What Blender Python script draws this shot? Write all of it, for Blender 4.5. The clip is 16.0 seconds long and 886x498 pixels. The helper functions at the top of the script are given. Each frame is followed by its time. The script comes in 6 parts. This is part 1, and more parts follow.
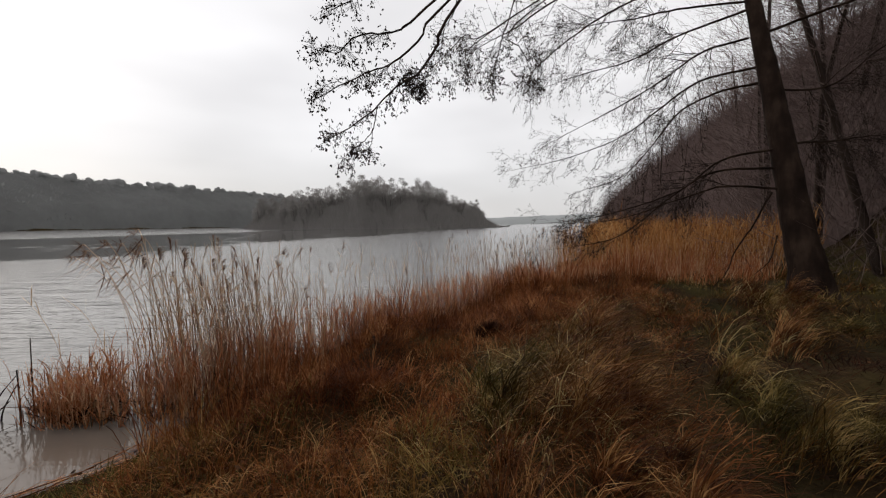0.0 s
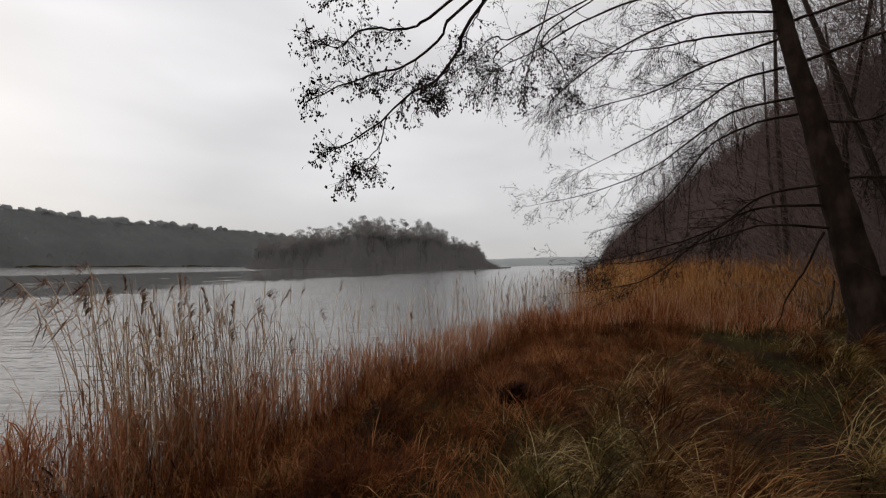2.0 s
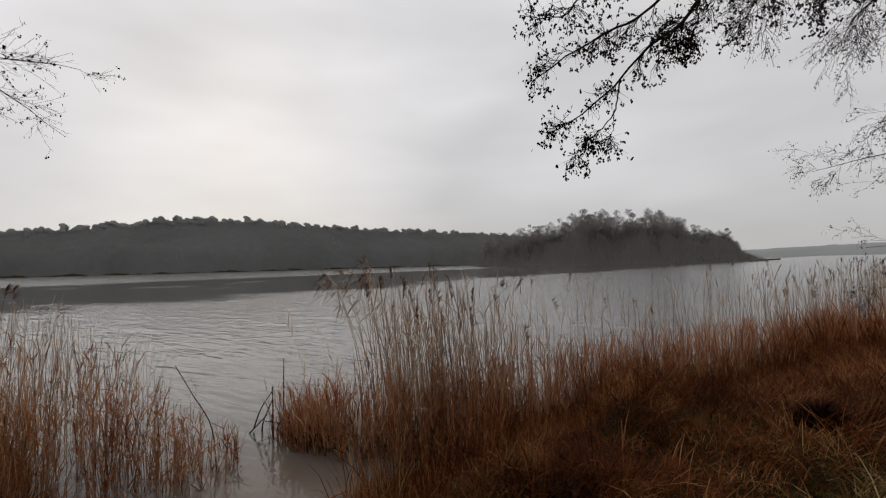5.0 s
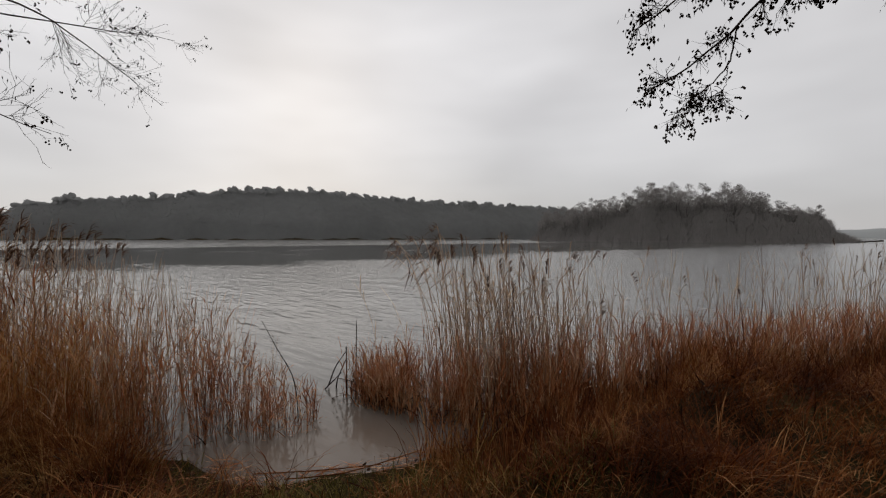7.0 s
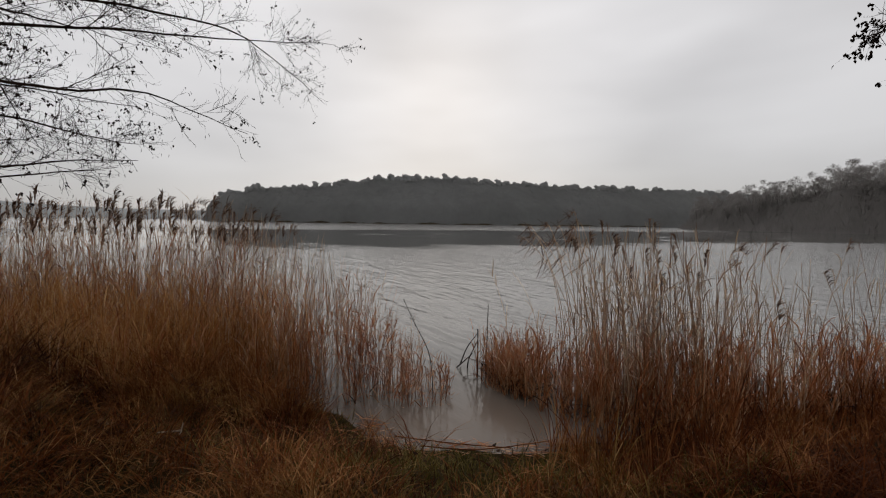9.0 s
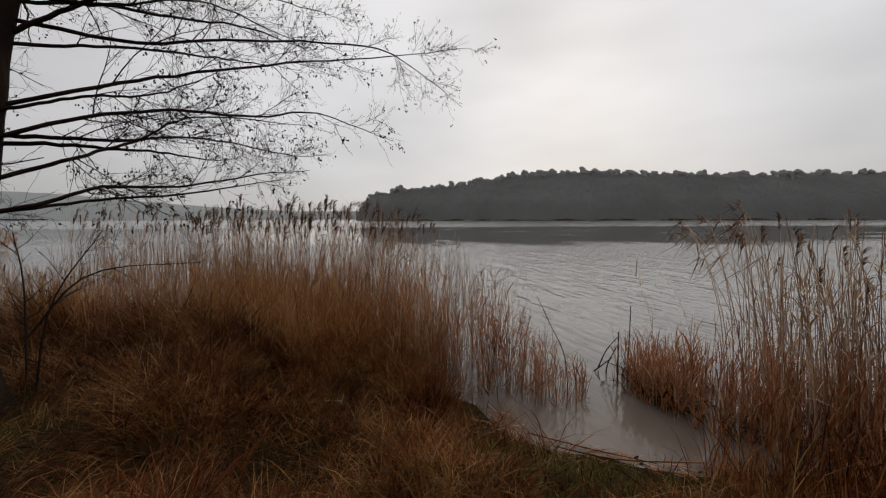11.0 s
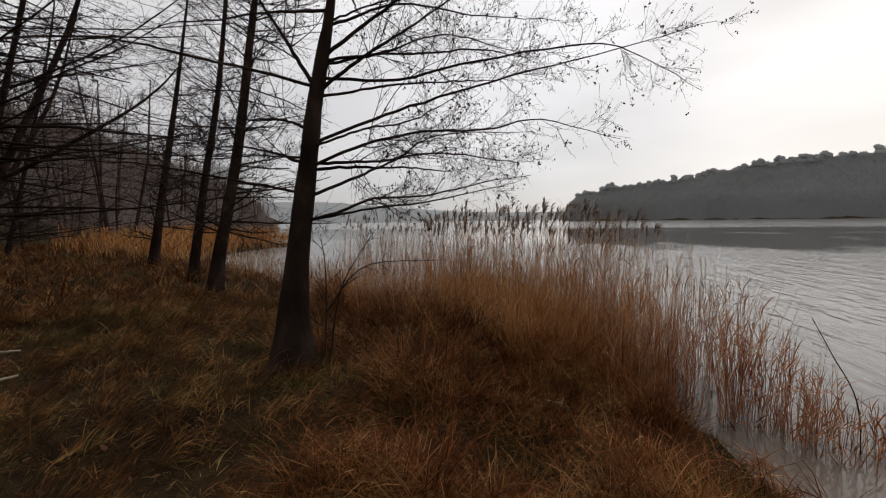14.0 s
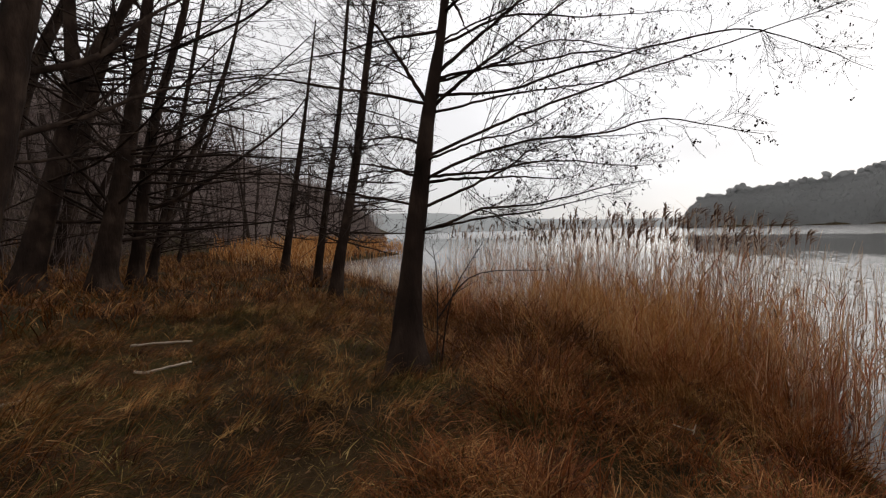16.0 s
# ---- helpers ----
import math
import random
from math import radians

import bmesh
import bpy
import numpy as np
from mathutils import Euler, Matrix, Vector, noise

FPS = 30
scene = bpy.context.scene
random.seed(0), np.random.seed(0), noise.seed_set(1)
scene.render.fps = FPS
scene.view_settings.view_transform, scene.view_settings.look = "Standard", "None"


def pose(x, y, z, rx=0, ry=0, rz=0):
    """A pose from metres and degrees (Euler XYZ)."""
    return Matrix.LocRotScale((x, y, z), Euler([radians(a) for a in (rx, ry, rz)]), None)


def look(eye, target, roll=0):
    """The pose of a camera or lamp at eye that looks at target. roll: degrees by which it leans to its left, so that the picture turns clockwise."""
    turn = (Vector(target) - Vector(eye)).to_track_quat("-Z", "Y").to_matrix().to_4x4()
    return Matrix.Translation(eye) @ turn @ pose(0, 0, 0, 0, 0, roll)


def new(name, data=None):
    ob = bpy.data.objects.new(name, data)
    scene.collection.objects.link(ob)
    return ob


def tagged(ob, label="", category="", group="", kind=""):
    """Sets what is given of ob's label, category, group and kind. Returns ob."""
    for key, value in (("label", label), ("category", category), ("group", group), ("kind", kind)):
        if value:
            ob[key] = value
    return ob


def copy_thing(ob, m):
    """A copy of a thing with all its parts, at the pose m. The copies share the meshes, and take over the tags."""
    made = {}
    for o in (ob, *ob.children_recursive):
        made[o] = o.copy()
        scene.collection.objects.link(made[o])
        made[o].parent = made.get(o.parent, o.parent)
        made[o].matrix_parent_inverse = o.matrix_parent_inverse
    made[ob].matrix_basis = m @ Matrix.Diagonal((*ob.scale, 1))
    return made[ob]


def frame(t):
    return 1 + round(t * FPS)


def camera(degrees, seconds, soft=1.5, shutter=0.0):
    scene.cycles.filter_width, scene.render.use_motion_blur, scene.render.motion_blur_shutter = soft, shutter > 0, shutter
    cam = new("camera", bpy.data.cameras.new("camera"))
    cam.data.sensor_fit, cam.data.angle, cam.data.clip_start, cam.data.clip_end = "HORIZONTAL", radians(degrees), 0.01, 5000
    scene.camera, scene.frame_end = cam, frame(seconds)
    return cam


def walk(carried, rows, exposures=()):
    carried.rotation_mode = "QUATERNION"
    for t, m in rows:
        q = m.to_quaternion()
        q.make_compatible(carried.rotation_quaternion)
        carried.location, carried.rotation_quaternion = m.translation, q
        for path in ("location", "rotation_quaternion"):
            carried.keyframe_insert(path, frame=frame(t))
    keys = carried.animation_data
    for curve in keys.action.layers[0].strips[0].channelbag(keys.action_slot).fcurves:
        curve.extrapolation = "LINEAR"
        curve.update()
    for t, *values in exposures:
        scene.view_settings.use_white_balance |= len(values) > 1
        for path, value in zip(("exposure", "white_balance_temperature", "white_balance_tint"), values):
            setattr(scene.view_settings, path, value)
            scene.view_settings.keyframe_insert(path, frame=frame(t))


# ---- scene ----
cam = camera(93.5, 16.0, soft=1.2)
PATH = [
    (0, (-0.02, -0.008, 2.019), (-0.018, 1.988, 1.898), -0.5),
    (0.5, (-0.004, 0.298, 2.009), (0.02, 2.294, 1.889), -0.3),
    (1, (-0.031, 0.524, 1.991), (0.002, 2.521, 1.877), -0.0),
    (1.5, (-0.132, 0.734, 1.985), (-0.079, 2.733, 2.007), -0.1),
    (2, (-0.202, 0.897, 1.996), (-0.199, 2.896, 2.071), 0.1),
    (2.5, (-0.244, 1.051, 1.99), (-0.386, 3.039, 2.16), 0.4),
    (3, (-0.264, 1.122, 1.987), (-0.562, 3.089, 2.189), 0.5),
    (3.5, (-0.295, 1.105, 1.976), (-0.792, 3.03, 2.197), -0.5),
    (4, (-0.318, 1.067, 1.949), (-0.989, 2.941, 2.151), -1.3),
    (4.5, (-0.335, 1.041, 1.92), (-1.156, 2.861, 2.035), -1.4),
    (5, (-0.336, 1.016, 1.896), (-1.322, 2.754, 1.968), -1.4),
    (7.5, (-0.576, 0.963, 1.854), (-1.863, 2.491, 1.759), 0.3),
    (8, (-0.594, 0.945, 1.857), (-2.013, 2.35, 1.74), 0.5),
    (8.5, (-0.576, 0.958, 1.854), (-2.126, 2.217, 1.729), 0.6),
    (9, (-0.573, 0.963, 1.85), (-2.205, 2.112, 1.721), 0.8),
    (11.5, (-0.533, 0.919, 1.851), (-2.486, 1.322, 1.705), -0.6),
    (12, (-0.554, 0.896, 1.856), (-2.536, 1.127, 1.711), -0.9),
    (12.5, (-0.544, 0.878, 1.869), (-2.536, 0.971, 1.72), -1.0),
    (13, (-0.53, 0.836, 1.867), (-2.523, 0.749, 1.722), -1.0),
    (13.5, (-0.511, 0.806, 1.875), (-2.491, 0.566, 1.73), -0.9),
    (14, (-0.497, 0.798, 1.875), (-2.457, 0.426, 1.739), -0.8),
    (14.5, (-0.48, 0.772, 1.888), (-2.413, 0.271, 1.764), -0.9),
    (15, (-0.463, 0.737, 1.887), (-2.351, 0.086, 1.776), -1.3),
    (15.5, (-0.447, 0.72, 1.889), (-2.291, -0.049, 1.794), -1.5),
    (16, (-0.452, 0.718, 1.88), (-2.271, -0.109, 1.797), -1.5),
]
EXPOSURES = [(0, 0.13), (0.5, 0.14), (1, 0.0), (1.5, -0.06), (2.5, -0.28), (3.5, -0.42), (5, -0.36), (7.5, -0.33), (9, -0.35), (11.5, -0.33), (12.5, -0.25), (14, -0.06), (15, 0.13), (16, 0.31)]
walk(cam, [(t, look(eye, target, roll)) for t, eye, target, roll in PATH], EXPOSURES)

# ---- world and light ----
world = bpy.data.worlds.new("overcast_sky")
scene.world = world
world.use_nodes = True
wn, wl = world.node_tree.nodes, world.node_tree.links
wn.clear()
SUN_ELEV, SUN_ROT = radians(20), radians(-56)
w_out = wn.new("ShaderNodeOutputWorld")
w_bg = wn.new("ShaderNodeBackground")
w_sky = wn.new("ShaderNodeTexSky")
w_sky.sky_type, w_sky.sun_disc = "NISHITA", False
w_sky.sun_elevation, w_sky.sun_rotation = SUN_ELEV, SUN_ROT
w_scale = wn.new("ShaderNodeVectorMath")
w_scale.operation = "SCALE"
w_scale.inputs["Scale"].default_value = 0.1
w_co = wn.new("ShaderNodeTexCoord")
w_map = wn.new("ShaderNodeMapping")
w_map.inputs["Scale"].default_value = (1.3, 1.3, 4.0)
w_noise = wn.new("ShaderNodeTexNoise")
w_noise.inputs["Scale"].default_value, w_noise.inputs["Detail"].default_value = 1.3, 3.0
w_noise.inputs["Roughness"].default_value = 0.45
w_ramp = wn.new("ShaderNodeValToRGB")
w_ramp.color_ramp.elements[0].position, w_ramp.color_ramp.elements[1].position = 0.3, 0.72
w_ramp.color_ramp.elements[0].color = (0.60, 0.588, 0.595, 1)
w_ramp.color_ramp.elements[1].color = (0.87, 0.856, 0.866, 1)
w_sep = wn.new("ShaderNodeSeparateXYZ")
w_up = wn.new("ShaderNodeMapRange")
w_up.inputs["From Min"].default_value, w_up.inputs["From Max"].default_value = 0.0, 0.6
w_up.inputs["To Min"].default_value, w_up.inputs["To Max"].default_value = 0.67, 1.02
w_cl = wn.new("ShaderNodeVectorMath")
w_cl.operation = "SCALE"
w_mix = wn.new("ShaderNodeMixRGB")
w_mix.inputs["Fac"].default_value = 0.94
wl.new(w_co.outputs["Generated"], w_map.inputs["Vector"])
wl.new(w_map.outputs["Vector"], w_noise.inputs["Vector"])
wl.new(w_noise.outputs["Fac"], w_ramp.inputs["Fac"])
wl.new(w_co.outputs["Generated"], w_sep.inputs["Vector"])
wl.new(w_sep.outputs["Z"], w_up.inputs["Value"])
# the cloud is thinner and brighter round the hidden sun
w_dot = wn.new("ShaderNodeVectorMath")
w_dot.operation = "DOT_PRODUCT"
w_dot.inputs[1].default_value = (-0.86, 0.36, 0.36)
w_glow = wn.new("ShaderNodeMapRange")
w_glow.interpolation_type = "SMOOTHSTEP"
w_glow.inputs["From Min"].default_value, w_glow.inputs["From Max"].default_value = 0.72, 1.0
w_glow.inputs["To Min"].default_value, w_glow.inputs["To Max"].default_value = 0.0, 0.17
w_sum = wn.new("ShaderNodeMath")
wl.new(w_co.outputs["Generated"], w_dot.inputs[0])
wl.new(w_dot.outputs["Value"], w_glow.inputs["Value"])
wl.new(w_glow.outputs["Result"], w_sum.inputs[0])
wl.new(w_up.outputs["Result"], w_sum.inputs[1])
wl.new(w_ramp.outputs["Color"], w_cl.inputs["Vector"])
wl.new(w_sum.outputs["Value"], w_cl.inputs["Scale"])
wl.new(w_sky.outputs["Color"], w_scale.inputs["Vector"])
wl.new(w_scale.outputs["Vector"], w_mix.inputs["Color1"])
wl.new(w_cl.outputs["Vector"], w_mix.inputs["Color2"])
wl.new(w_mix.outputs["Color"], w_bg.inputs["Color"])
wl.new(w_bg.outputs["Background"], w_out.inputs["Surface"])
w_bg.inputs["Strength"].default_value = 1.27

sun = new("sun", bpy.data.lights.new("sun", "SUN"))
sun.data.energy, sun.data.angle, sun.data.color = 0.5, radians(95), (1.0, 0.96, 0.9)
sun.matrix_world = look((-78, 53, 34), (0, 0, 0))

# ---- materials ----


def material(name, colors, scale=8.0, rough=0.8, bump=0.0, bump_scale=60.0, island=0.0, patch=0.0, patch_scale=0.6, spec=0.06, stretch=(1, 1, 1), thin=0.0, other=None, other_scale=0.9):
    """A procedural surface: a ramp of colours moved by grain, by larger patches and by each loose piece."""
    m = bpy.data.materials.new(name)
    m.use_nodes = True
    n, l = m.node_tree.nodes, m.node_tree.links
    b = n["Principled BSDF"]
    b.inputs["Roughness"].default_value = rough
    b.inputs["Specular IOR Level"].default_value = spec
    co, mp = n.new("ShaderNodeTexCoord"), n.new("ShaderNodeMapping")
    mp.inputs["Scale"].default_value = stretch
    l.new(co.outputs["Object"], mp.inputs["Vector"])
    grain = n.new("ShaderNodeTexNoise")
    grain.inputs["Scale"].default_value, grain.inputs["Detail"].default_value = scale, 6.0
    l.new(mp.outputs["Vector"], grain.inputs["Vector"])
    value = grain.outputs["Fac"]
    if island:
        geo = n.new("ShaderNodeNewGeometry")
        mix = n.new("ShaderNodeMix")
        mix.inputs["Factor"].default_value = island
        l.new(value, mix.inputs["A"])
        l.new(geo.outputs["Random Per Island"], mix.inputs["B"])
        value = mix.outputs["Result"]
    if patch:
        big = n.new("ShaderNodeTexNoise")
        big.inputs["Scale"].default_value, big.inputs["Detail"].default_value = patch_scale, 3.0
        l.new(co.outputs["Object"], big.inputs["Vector"])
        spread = n.new("ShaderNodeMapRange")
        spread.inputs["From Min"].default_value, spread.inputs["From Max"].default_value = 0.3, 0.7
        l.new(big.outputs["Fac"], spread.inputs["Value"])
        mix = n.new("ShaderNodeMix")
        mix.inputs["Factor"].default_value = patch
        l.new(value, mix.inputs["A"])
        l.new(spread.outputs["Result"], mix.inputs["B"])
        value = mix.outputs["Result"]
    ramp = n.new("ShaderNodeValToRGB")
    e = ramp.color_ramp.elements
    while len(e) < len(colors):
        e.new(0.5)
    for k, c in enumerate(colors):
        e[k].position = 0.22 + 0.56 * k / max(1, len(colors) - 1)
        e[k].color = (*c, 1)
    l.new(value, ramp.inputs["Fac"])
    colour = ramp.outputs["Color"]
    if other:
        ramp2 = n.new("ShaderNodeValToRGB")
        e = ramp2.color_ramp.elements
        while len(e) < len(other):
            e.new(0.5)
        for k, c in enumerate(other):
            e[k].position = 0.22 + 0.56 * k / max(1, len(other) - 1)
            e[k].color = (*c, 1)
        l.new(value, ramp2.inputs["Fac"])
        drift = n.new("ShaderNodeTexNoise")
        drift.inputs["Scale"].default_value, drift.inputs["Detail"].default_value = other_scale, 2.0
        l.new(co.outputs["Object"], drift.inputs["Vector"])
        sharp = n.new("ShaderNodeMapRange")
        sharp.inputs["From Min"].default_value, sharp.inputs["From Max"].default_value = 0.42, 0.58
        l.new(drift.outputs["Fac"], sharp.inputs["Value"])
        two = n.new("ShaderNodeMixRGB")
        l.new(sharp.outputs["Result"], two.inputs["Fac"])
        l.new(colour, two.inputs["Color1"])
        l.new(ramp2.outputs["Color"], two.inputs["Color2"])
        colour = two.outputs["Color"]
    l.new(colour, b.inputs["Base Color"])
    if bump:
        fine = n.new("ShaderNodeTexNoise")
        fine.inputs["Scale"].default_value, fine.inputs["Detail"].default_value = bump_scale, 5.0
        l.new(mp.outputs["Vector"], fine.inputs["Vector"])
        bp = n.new("ShaderNodeBump")
        bp.inputs["Strength"].default_value, bp.inputs["Distance"].default_value = bump, 0.02
        l.new(fine.outputs["Fac"], bp.inputs["Height"])
        l.new(bp.outputs["Normal"], b.inputs["Normal"])
    if thin:
        through_leaf = n.new("ShaderNodeBsdfTranslucent")
        l.new(colour, through_leaf.inputs["Color"])
        both = n.new("ShaderNodeMixShader")
        both.inputs["Fac"].default_value = thin
        l.new(b.outputs["BSDF"], both.inputs[1])
        l.new(through_leaf.outputs["BSDF"], both.inputs[2])
        l.new(both.outputs["Shader"], n["Material Output"].inputs["Surface"])
    return m


SOIL = material("dark_soil", [(0.010, 0.006, 0.003), (0.030, 0.018, 0.008), (0.062, 0.038, 0.017)], 14, 0.95, 1.0, 60, 0, 0.4, 0.9, stretch=(1, 1, 1), other=[(0.010, 0.008, 0.003), (0.032, 0.025, 0.008), (0.06, 0.046, 0.015)], other_scale=1.1)
OLIVE = [(0.008, 0.0055, 0.001), (0.038, 0.028, 0.005), (0.105, 0.077, 0.018), (0.45, 0.33, 0.13)]
RUST = [(0.010, 0.003, 0.0009), (0.060, 0.0175, 0.0045), (0.145, 0.050, 0.013), (0.42, 0.23, 0.09)]
AMBER = [(0.011, 0.004, 0.001), (0.070, 0.025, 0.005), (0.160, 0.064, 0.014), (0.40, 0.22, 0.075)]
GRASS_GREEN = material("tussock_grass", OLIVE, 2, 0.6, spec=0.10, island=0.5, patch=0.45, patch_scale=4.0, thin=0.25, other=RUST, other_scale=0.75)
GRASS_STRAW = material("withered_grass", AMBER, 2, 0.6, spec=0.10, island=0.5, patch=0.45, patch_scale=4.0, thin=0.25, other=RUST, other_scale=0.8)
YELLOW_GRASS = material("yellowing_grass", [(0.024, 0.014, 0.003), (0.11, 0.066, 0.014), (0.22, 0.14, 0.035), (0.44, 0.32, 0.13)], 2, 0.6, spec=0.10, island=0.5, patch=0.45, patch_scale=4.0, thin=0.25, other=[(0.03, 0.009, 0.003), (0.15, 0.05, 0.013), (0.28, 0.11, 0.03), (0.48, 0.29, 0.12)], other_scale=1.1)
PALE = material("pale_straw", [(0.16, 0.105, 0.035), (0.34, 0.25, 0.10), (0.52, 0.41, 0.20)], 2, 0.6, island=0.8, thin=0.25, spec=0.2)
MATTED = material("matted_grass", [(0.012, 0.007, 0.002), (0.055, 0.028, 0.008), (0.115, 0.060, 0.016), (0.24, 0.14, 0.05)], 2, 0.75, island=0.6, patch=0.5, patch_scale=3.0, thin=0.2, other=OLIVE, other_scale=0.9)
SEDGE = material("rusty_sedge", [(0.016, 0.004, 0.0012), (0.11, 0.029, 0.007), (0.235, 0.076, 0.020), (0.50, 0.27, 0.11)], 3, 0.6, spec=0.08, island=0.55, patch=0.4, patch_scale=2.5, thin=0.25, other=[(0.011, 0.003, 0.001), (0.068, 0.017, 0.0045), (0.145, 0.043, 0.012), (0.36, 0.16, 0.06)], other_scale=0.8)
MOSS = material("short_green_grass", [(0.022, 0.019, 0.004), (0.065, 0.055, 0.010), (0.13, 0.102, 0.024), (0.27, 0.20, 0.08)], 3, 0.7, island=0.7, patch=0.3, thin=0.3)
BANK_SEDGE = material("bank_sedge", [(0.020, 0.007, 0.002), (0.115, 0.044, 0.011), (0.235, 0.105, 0.028), (0.46, 0.28, 0.11)], 2, 0.6, spec=0.08, island=0.55, patch=0.4, patch_scale=3.0, thin=0.25, other=[(0.016, 0.004, 0.0012), (0.11, 0.029, 0.007), (0.22, 0.072, 0.02), (0.44, 0.225, 0.09)], other_scale=1.0)
GOLD = material("golden_reed_leaves", [(0.14, 0.050, 0.014), (0.32, 0.130, 0.038), (0.46, 0.225, 0.078), (0.60, 0.37, 0.165)], 3, 0.7, island=0.7, patch=0.3, patch_scale=0.5, thin=0.35)
REED = material("reed_stem", [(0.25, 0.13, 0.07), (0.46, 0.28, 0.16), (0.65, 0.47, 0.31), (0.78, 0.63, 0.46)], 4, 0.6, island=0.8, thin=0.2, spec=0.15)
RUST_REED = material("rusty_reed_leaves", [(0.16, 0.046, 0.017), (0.37, 0.130, 0.050), (0.50, 0.23, 0.11), (0.66, 0.44, 0.27)], 3, 0.7, island=0.7, patch=0.3, patch_scale=1.5, thin=0.3)
DRY_FLAG = material("withered_reed_leaves", [(0.07, 0.032, 0.017), (0.16, 0.082, 0.045), (0.27, 0.155, 0.092), (0.44, 0.30, 0.20)], 3, 0.75, island=0.8, thin=0.3)
PLUME = material("reed_plume", [(0.09, 0.048, 0.032), (0.19, 0.115, 0.08), (0.30, 0.21, 0.15)], 6, 0.9, island=0.8, thin=0.3)
BARK = material("alder_bark", [(0.009, 0.006, 0.0045), (0.024, 0.015, 0.011), (0.058, 0.039, 0.028)], 7, 0.95, 1.0, 22, stretch=(1, 1, 0.35), patch=0.35, patch_scale=2.0)
TWIG = material("alder_twig", [(0.020, 0.014, 0.011), (0.042, 0.030, 0.024)], 5, 0.8, island=0.5)
CONE = material("alder_cone", [(0.012, 0.008, 0.006), (0.030, 0.020, 0.014)], 20, 0.8, island=0.6)
BARE_BARK = material("bare_wood_bark", [(0.018, 0.012, 0.009), (0.04, 0.028, 0.022), (0.064, 0.046, 0.037)], 4, 0.95, 0.6, 14, stretch=(1, 1, 0.4), patch=0.3)
BARE_TWIG = material("bare_wood_twigs", [(0.085, 0.060, 0.054), (0.155, 0.115, 0.103)], 1, 0.85, island=0.6)
# twigs paled to grey: the haze over the island is in this colour
HAZED_FAR_TWIG = material("hazed_island_twigs", [(0.23, 0.215, 0.205), (0.31, 0.29, 0.275)], 0.3, 0.9, island=0.6, thin=0.4)
# lighter than the near twigs, with the hill's haze mixed into the colour
HAZED_HILL_TWIG = material("hazed_hill_twigs", [(0.165, 0.127, 0.114), (0.245, 0.195, 0.175)], 0.3, 0.9, island=0.5, patch=0.3, patch_scale=0.08, thin=0.3)
# darker, redder copy of the hill twigs; the steep shore's shade is in it
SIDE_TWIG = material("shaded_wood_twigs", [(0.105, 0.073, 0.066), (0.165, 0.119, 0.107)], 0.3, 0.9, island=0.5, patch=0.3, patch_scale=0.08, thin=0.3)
# haze over the far shore is put into this pale pine grey
PINE_HAZE = [(0.27, 0.27, 0.264), (0.31, 0.311, 0.304), (0.35, 0.35, 0.343)]
HAZED_NEEDLE = material("hazed_pine_needles", PINE_HAZE, 0.2, 0.9, island=0.12, patch=0.4, patch_scale=0.03, thin=0.6)
# same hazed grey, less see-through, to lift the crowns to the mass's tone
HAZED_CROWN = material("lifted_pine_crown", PINE_HAZE, 0.8, 0.9, island=0.12, patch=0.4, patch_scale=0.1, thin=0.36)
DEADWOOD = material("pale_dead_wood", [(0.20, 0.15, 0.10), (0.38, 0.31, 0.23), (0.52, 0.46, 0.37)], 12, 0.8, 0.5, 50, stretch=(1, 1, 1), patch=0.3, patch_scale=4)
STAKE = material("wet_rotten_stem", [(0.012, 0.010, 0.008), (0.04, 0.030, 0.022)], 14, 0.6, 0.6, 50)
# dark brown of the dead tufts; also laid down as shade elsewhere
TUFT_AND_SHADE = material("dark_tuft_and_shade", [(0.008, 0.003, 0.002), (0.026, 0.010, 0.005), (0.055, 0.021, 0.010)], 5, 0.8, island=0.8)
LITTER = material("fallen_leaves", [(0.02, 0.009, 0.004), (0.055, 0.024, 0.010), (0.10, 0.05, 0.022)], 5, 0.75, island=0.8)

WATER = bpy.data.materials.new("lake_water")
WATER.use_nodes = True
n, l = WATER.node_tree.nodes, WATER.node_tree.links
b = n["Principled BSDF"]
b.inputs["IOR"].default_value = 1.33
co, mp = n.new("ShaderNodeTexCoord"), n.new("ShaderNodeMapping")
mp.inputs["Rotation"].default_value = (0, 0, radians(38))
mp.inputs["Scale"].default_value = (1.0, 3.0, 1.0)
l.new(co.outputs["Object"], mp.inputs["Vector"])
small, wide, lane = (n.new("ShaderNodeTexNoise") for _ in range(3))
small.inputs["Scale"].default_value, small.inputs["Detail"].default_value = 2.0, 3.0
wide.inputs["Scale"].default_value, wide.inputs["Detail"].default_value = 0.45, 2.0
lane.inputs["Scale"].default_value, lane.inputs["Detail"].default_value = 0.03, 8.0
lane.inputs["Roughness"].default_value = 0.66
l.new(mp.outputs["Vector"], small.inputs["Vector"])
l.new(mp.outputs["Vector"], wide.inputs["Vector"])
l.new(mp.outputs["Vector"], lane.inputs["Vector"])
add = n.new("ShaderNodeMath")
add.operation = "MULTIPLY_ADD"
add.inputs[1].default_value = 2.5
l.new(wide.outputs["Fac"], add.inputs[0])
l.new(small.outputs["Fac"], add.inputs[2])
# wind ripples: long low crests a hand or two apart
crests, crest_map, crest_sum = n.new("ShaderNodeTexNoise"), n.new("ShaderNodeMapping"), n.new("ShaderNodeMath")
crest_map.inputs["Rotation"].default_value = (0, 0, radians(24))
crest_map.inputs["Scale"].default_value = (0.8, 4.6, 1.0)
